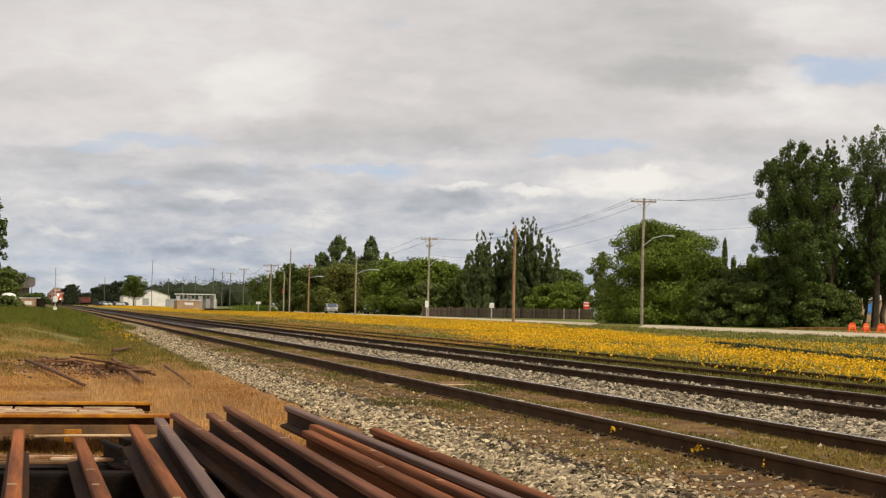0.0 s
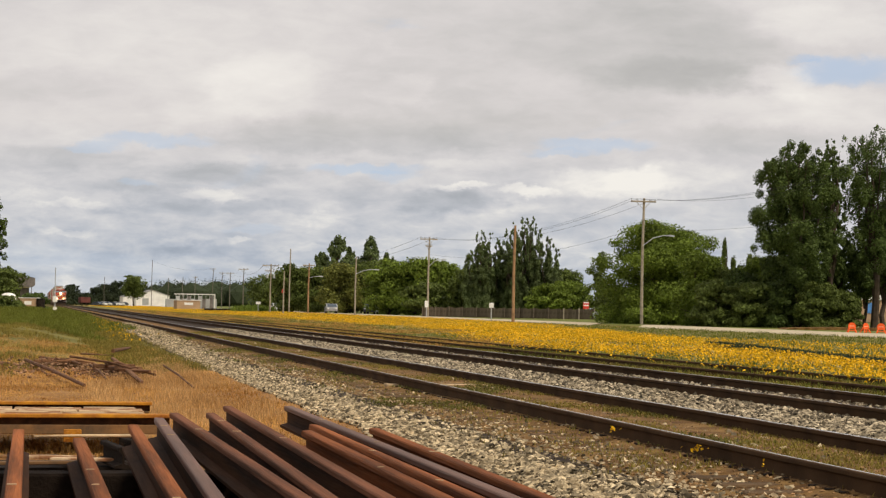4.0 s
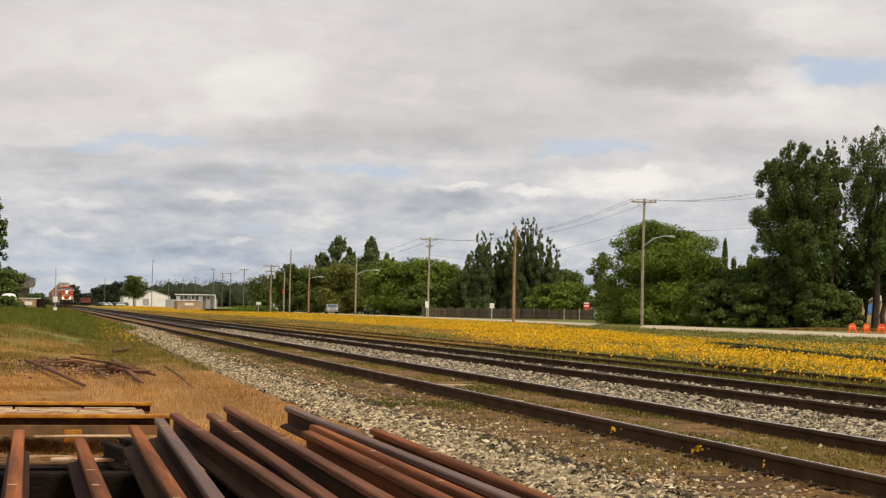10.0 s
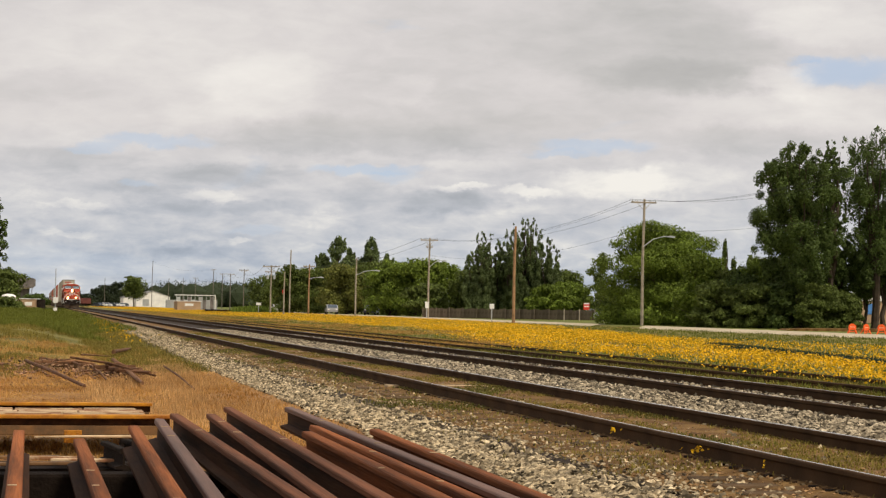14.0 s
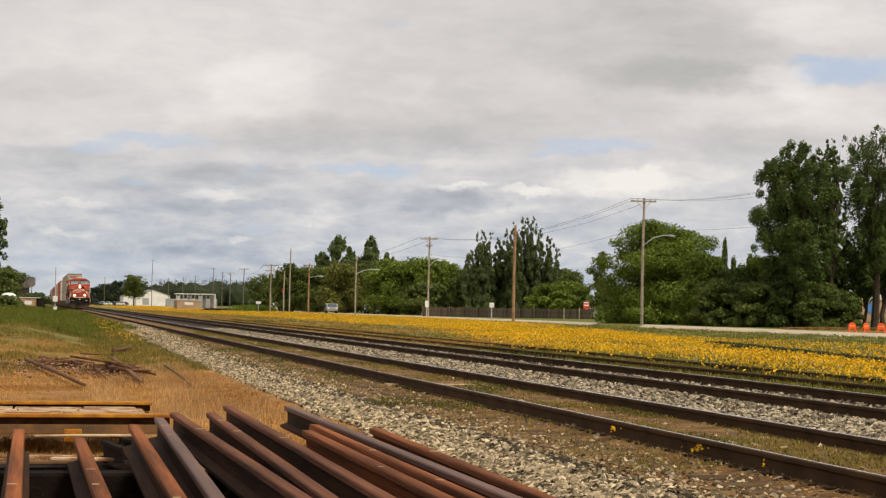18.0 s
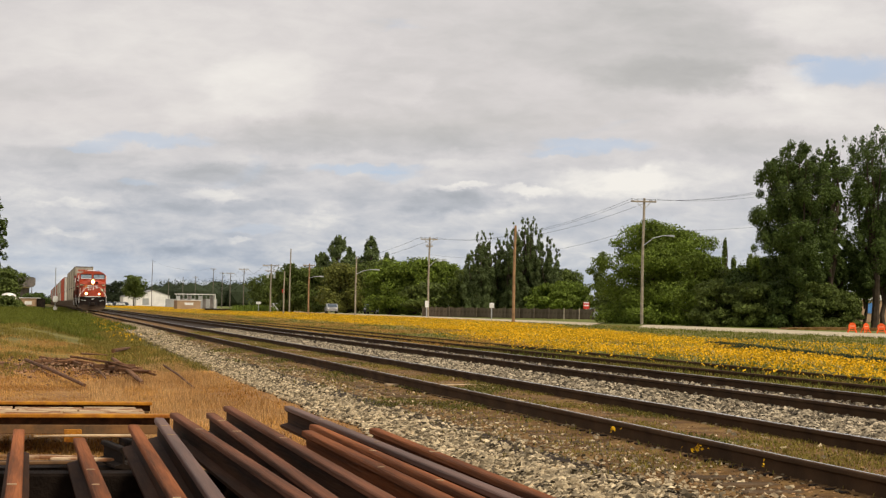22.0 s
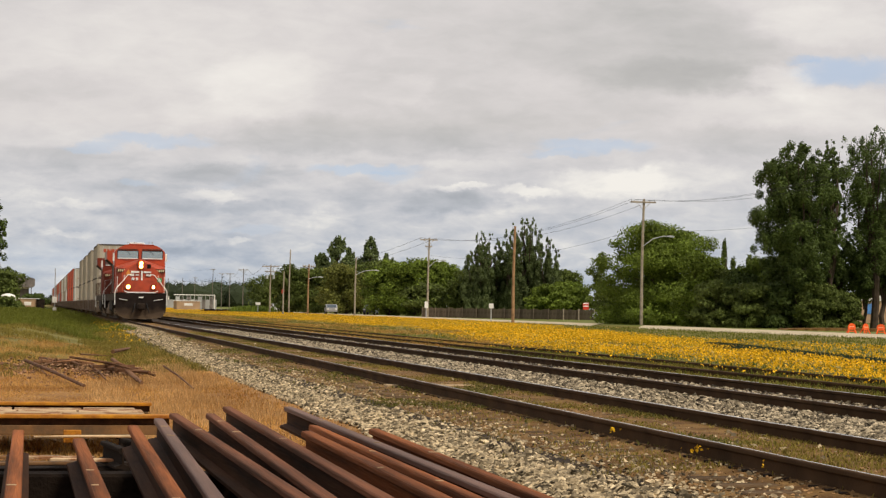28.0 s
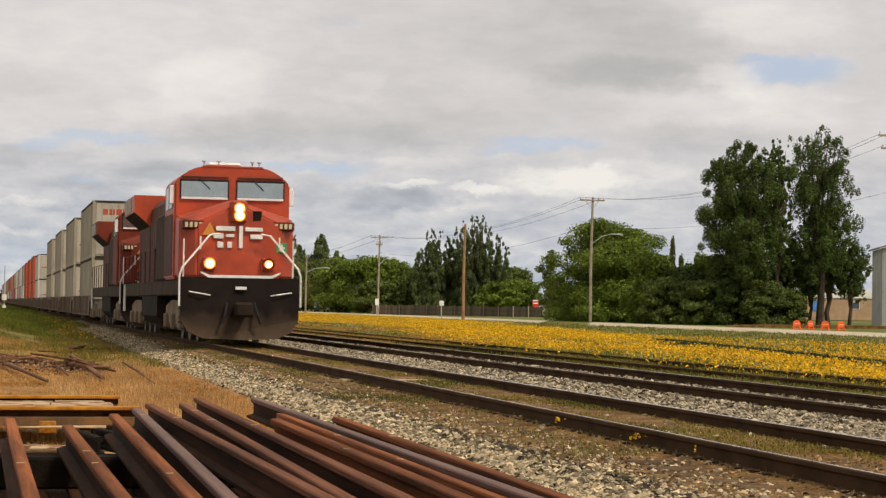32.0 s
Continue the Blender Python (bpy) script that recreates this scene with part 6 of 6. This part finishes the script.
solid("relay_cabinet", bm, M["loco_black"], "dark green metal relay cabinet beside the track", "cabinet", m=pose(0.2, 292, -0.1))
bm = bmesh.new()
bmesh.ops.create_uvsphere(bm, u_segments=20, v_segments=10, radius=1.0)
bm.transform(Matrix.Diagonal((1.05, 1.05, 0.5, 1)))
disc(bm, (0, 0, -0.95), "z", 1.05, 1.9, 20)
solid("fuel_tank_dome", bm, M["pale_wall"], "white domed tank top above the bushes", "tank", m=pose(-4.25, 275, 1.7))


def signal_mast():
    t = thing("signal_mast", pose(2.35, 301, -0.2), "slim grey signal mast with a white base beside the line", "signal mast")
    bm = bmesh.new()
    tube(bm, [(0, 0, 0), (0, 0, 6.5)], 0.09, 8, 0.06)
    part("mast", bm, M["galvanised"], t)
    bm = bmesh.new()
    box(bm, -0.28, 0.28, -0.28, 0.28, 0, 0.45, 0.03)
    part("base", bm, M["white_paint"], t)
    bm = bmesh.new()
    box(bm, -0.35, 0.35, -0.35, 0.2, 1.2, 2.1, 0.03)
    part("case", bm, M["white_paint"], t)


signal_mast()


def compound():
    t = thing("yard_fence", pose(32.4, 412, -0.15), "pale panelled enclosure behind the tan hut", "fence")
    for k in range(11):
        x = -3.7 + 0.80 * k
        bm = bmesh.new()
        box(bm, x + 0.05, x + 0.75, 3.03, 3.08, 0.2, 2.3 if k % 3 else 2.9, 0.01)
        part("panel", bm, M["old_boards"] if k % 2 else M["grey_wall"], t, "grey boarding")
        bm = bmesh.new()
        box(bm, x - 0.05, x + 0.04, 2.98, 3.1, -0.2, 3.3)
        part("post", bm, M["grey_wall"], t)
    bm = bmesh.new()
    box(bm, 4.5, 4.72, 2.9, 3.2, -0.2, 3.4)
    part("corner_post", bm, M["pale_wall"], t)
    bm = bmesh.new()
    box(bm, -4.1, 4.7, 2.9, 3.2, 3.2, 3.36)
    part("top_rail", bm, M["pale_wall"], t)


compound()


def wooden_fence():
    t = thing("board_fence", pose(0, 0, 0), "weathered brown board fence behind the road", "fence")
    meshes = []
    for k in range(3):
        bm = bmesh.new()
        box(bm, -0.30, 0.30, -0.012, 0.012, 0.06, 1.16 + 0.05 * k)
        meshes.append(mesh_of("board", bm, M["fence_wood"]))
    a, b = Vector((47.3, 237)), Vector((62.6, 212.5))
    n = 48
    for k in range(n):
        p = a.lerp(b, (k + 0.5) / n)
        share("board", meshes[k % 3], t, pose(p.x, p.y, ground_z(p.x), 0, 0, -59.6))
    for k in range(13):
        p = a.lerp(b, k / 12)
        bm = bmesh.new()
        box(bm, -0.06, 0.06, -0.06, 0.06, 0, 1.34)
        o = part("post", bm, M["pole_wood"] if k > 9 else M["fence_wood"], t)
        o.matrix_basis = pose(p.x - 0.1, p.y - 0.1, ground_z(p.x))


wooden_fence()


def road_sign(x, y, h, w, ph, colour, label, post="galvanised", second=None):
    t = thing("road_sign", pose(x, y, ground_z(x)), label, "sign", "road signs")
    bm = bmesh.new()
    box(bm, -0.04, 0.04, -0.03, 0.03, -0.3, h)
    part("post", bm, M[post], t)
    bm = bmesh.new()
    box(bm, -w / 2, w / 2, -0.06, -0.032, h - ph, h, 0.01)
    p = part("panel", bm, M[colour], t)
    if second:
        for z in second:
            bm = bmesh.new()
            box(bm, -w * 0.42, w * 0.42, -0.075, -0.062, z - 0.07, z + 0.07)
            part("bar", bm, M["white_paint"], p)


road_sign(38.6, 163, 1.65, 0.42, 0.42, "white_paint", "small white square sign on a post")
road_sign(65.1, 225, 2.1, 0.75, 0.85, "sign_red", "red and white road sign on a post", second=(1.68, 2.02))
road_sign(32.5, 260.6, 3.4, 0.36, 0.5, "sign_red", "small red sign on the short pole", second=())
road_sign(34.6, 309.5, 1.7, 0.8, 0.42, "white_paint", "white board sign beside the road")
road_sign(44.7, 222, 1.95, 0.42, 0.75, "white_paint", "tall white board sign beside the utility pole")


def folding_stand(x, y, turn, k=1.0):
    """A small orange warning stand: a rounded board on four splayed legs."""
    t = thing("warning_stand", pose(x, y, ground_z(x), 0, 0, turn), "orange folding warning stand beside the road", "warning stand", "warning stands")
    bm = bmesh.new()
    pts = [(0.23 * k * math.cos(a) * (1.15 if math.sin(a) < 0 else 1.0), 0.44 * k + 0.20 * k * math.sin(a)) for a in [2 * math.pi * q / 14 for q in range(14)]]
    prism(bm, pts, "y", -0.06, -0.02)
    board = part("board", bm, M["orange"], t)
    bm = bmesh.new()
    box(bm, -0.15 * k, 0.15 * k, -0.068, -0.062, 0.40 * k, 0.46 * k)
    part("reflector", bm, M["orange_pale"], board, "paler reflective strip")
    for s in (-1, 1):
        for d in (-1, 1):
            bm = bmesh.new()
            tube(bm, [(s * 0.12 * k, 0.02 * d, 0.42 * k), (s * 0.27 * k, 0.20 * d, 0.0)], 0.035, 6)
            part("leg", bm, M["orange"], t)
    bm = bmesh.new()
    tube(bm, [(-0.22 * k, -0.10, 0.14 * k), (0.22 * k, -0.10, 0.14 * k)], 0.022, 6)
    part("crossbar", bm, M["orange"], t)
    return t


first = folding_stand(48.8, 110.1, -12)
for x, y, turn in ((48.7, 107.9, 20), (48.8, 105.9, -30), (48.9, 104.0, 8)):
    copy_thing(first, pose(x, y, ground_z(x), 0, 0, turn))
bm = bmesh.new()
box(bm, -1.5, 1.5, -1.2, 1.2, -0.1, 2.5, 0.04)
for k in range(8):
    box(bm, -1.45 + 0.38 * k, -1.33 + 0.38 * k, -1.24, -1.2, 0.1, 2.4)
solid("storage_container", bm, M["grey_wall"], "grey metal storage box beside the white shed", "container", m=pose(39.8, 600, 0))


def parked_car(x, y, turn, colour, label):
    t = thing("parked_car", pose(x, y, ground_z(x) + 0.05, 0, 0, turn), label, "car", "parked cars")
    bm = bmesh.new()
    prism(bm, [(-2.2, 0.35), (2.2, 0.35), (2.25, 0.85), (1.3, 0.95), (0.7, 1.45), (-1.3, 1.48), (-2.1, 0.98), (-2.25, 0.8)], "x", -0.85, 0.85)
    bmesh.ops.bevel(bm, geom=bm.edges[:], offset=0.06, segments=2, affect="EDGES")
    part("body", bm, M[colour], t)
    bm = bmesh.new()
    prism(bm, [(0.62, 1.38), (1.10, 1.0), (-1.85, 1.02), (-1.25, 1.40)], "x", -0.87, 0.87)
    part("side_glass", bm, M["pane"], t)
    bm = bmesh.new()
    prism(bm, [(0.80, 1.40), (1.32, 1.0), (-2.13, 1.02), (-1.40, 1.44)], "x", -0.70, 0.70)
    part("windscreen", bm, M["pane"], t)
    for s in (-1, 1):
        for y0 in (-1.35, 1.35):
            bm = bmesh.new()
            disc(bm, (s * 0.76, y0, 0.32), "x", 0.33, 0.22, 16)
            w = part("wheel", bm, M["rubber"], t)
            bm = bmesh.new()
            disc(bm, (s * 0.86, y0, 0.32), "x", 0.19, 0.05, 12)
            part("rim", bm, M["galvanised"], w)
    for s in (-0.6, 0.6):
        bm = bmesh.new()
        box(bm, s - 0.14, s + 0.14, -2.28, -2.2, 0.68, 0.85, 0.01)
        part("light", bm, M["white_paint"], t)


parked_car(43.4, 289, -4, "car_silver", "silver car parked under the trees by the road")
parked_car(48.6, 283, -20, "car_dark", "dark car parked under the trees by the road")
parked_car(50.6, 346, 80, "car_white", "white car half hidden under the trees")
parked_car(42.0, 346, 2, "car_white", "white car parked far along the road")
parked_car(55.2, 264, 60, "car_white", "pale car parked behind the fence")
parked_car(62.2, 206, 10, "car_white", "white car standing at the end of the fence")
for k in range(7):
    parked_car(20.2 + 1.7 * k, 700 + 4 * k, 15 * k + 40, "car_white" if k % 3 else "car_dark", "vehicle parked far off in the railway yard")


def parked_wagon(x, y):
    t = thing("freight_wagon", pose(x, y, -0.1), "dark red freight wagon standing far off", "railway car", "standing wagons")
    bm = bmesh.new()
    box(bm, -1.5, 1.5, 0, 15, 1.0, 2.7, 0.05)
    part("body", bm, M["old_boxcar"], t)
    for y0 in (2, 13):
        for s in (-0.75, 0.75):
            bm = bmesh.new()
            disc(bm, (s, y0, 0.45), "x", 0.45, 0.14, 14)
            part("wheel", bm, M["wheel_steel"], t)
    bm = bmesh.new()
    box(bm, -1.2, 1.2, 0.3, 14.7, 0.7, 1.0)
    part("underframe", bm, M["loco_black"], t)


parked_wagon(13.9, 600)
parked_wagon(13.9, 618)


def timber_pile():
    t = thing("timber_pile", pose(31.0, 331.5, ground_z(31), 0, 0, -6), "low pile of dark old railway ties in the meadow", "timber pile")
    for row, n in enumerate((7, 6)):
        for k in range(n):
            bm = bmesh.new()
            x = -3.2 + 1.0 * k + 0.5 * row
            box(bm, x - 0.47, x + 0.47, -1.1, 1.3, 0.24 * row, 0.24 * row + 0.23, 0.02)
            part("tie", bm, M["old_timber"], t)


timber_pile()


def clump(rng):
    return (35.4 + 1.3 * rng.normal(), 322 + 3 * rng.normal(), ground_z(35) + 0.02)


blades("green_clump", 420, 31, clump, 0.95, 0.07, "leaf_light", "clump of tall green weeds beside the tie pile", 0.3, 8)
bm = bmesh.new()
prism(bm, [(-13, -0.3), (13, -0.3), (11, 0.06), (6, 0.16), (-2, 0.12), (-9, 0.10), (-12, 0.02)], "y", -1.6, 1.6)
solid("soil_bank", bm, M["track_soil"], "low bank of bare brown soil behind the warning stands", "soil bank", kind="structure", m=pose(63.0, 124.5, 0.0, 0, 0, -10))


def wires():
    right = (56.2, 112.0, 12.7)
    spans = []
    a, b = POLES[0], POLES[1]
    for dx in (-1.0, -0.5, 1.0):
        spans.append(((a[0] + dx, a[1], ground_z(a[0]) + a[2] - 0.04), (b[0] + dx, b[1], ground_z(b[0]) + b[2] - 0.05), 1.5))
        spans.append(((a[0] + dx, a[1], ground_z(a[0]) + a[2] - 0.04), (right[0] + dx, right[1], right[2] - 0.2), 1.5))
    spans.append(((a[0], a[1], 8.1), (b[0], b[1], 7.4), 1.3))
    spans.append(((a[0], a[1], 7.9), (right[0], right[1], 8.9), 0.9))
    chain = [POLES[1], (35.3, 299.2, 7.6)] + [(x - 4, y, h) for x, y, h in POLES[3:]]
    for p, q in zip(chain, chain[1:]):
        for dx in (-0.95, 0.95):
            spans.append(((p[0] + dx, p[1], p[2] - 0.15), (q[0] + dx, q[1], q[2] - 0.15), 1.6))
    far = [(41.1, 727, 17.2), (56.5, 642, 13.0), (52.2, 540, 10.0)]
    for p, q in zip(far, far[1:]):
        spans.append((p, q, 1.8))
    for k, (p, q, sag) in enumerate(spans):
        p, q = Vector(p), Vector(q)
        bm = bmesh.new()
        pts = [p.lerp(q, t / 14) - Vector((0, 0, sag * 4 * (t / 14) * (1 - t / 14))) for t in range(15)]
        tube(bm, pts, 0.011 if k < 8 else 0.016, 4)
        solid("overhead_wire", bm, M["wire"], "thin dark overhead wire slung between poles", "wire", "overhead wires")
    utility_pole(right[0], right[1], right[2] - ground_z(right[0]), "tall wooden utility pole with a crossarm by the house", 1.1, 0.9)


wires()
for x, y, h in ((41.1, 727, 17.4), (56.5, 642, 13.2), (52.0, 660, 10.6), (48.5, 670, 10.4), (45.5, 700, 10.5), (29.0, 893, 13.0), (55.7, 601, 11.2)):
    utility_pole(x, y, h, "distant grey wooden utility pole", 0.9 if x > 50 else 0.0, wood="pole_dark")

motions()
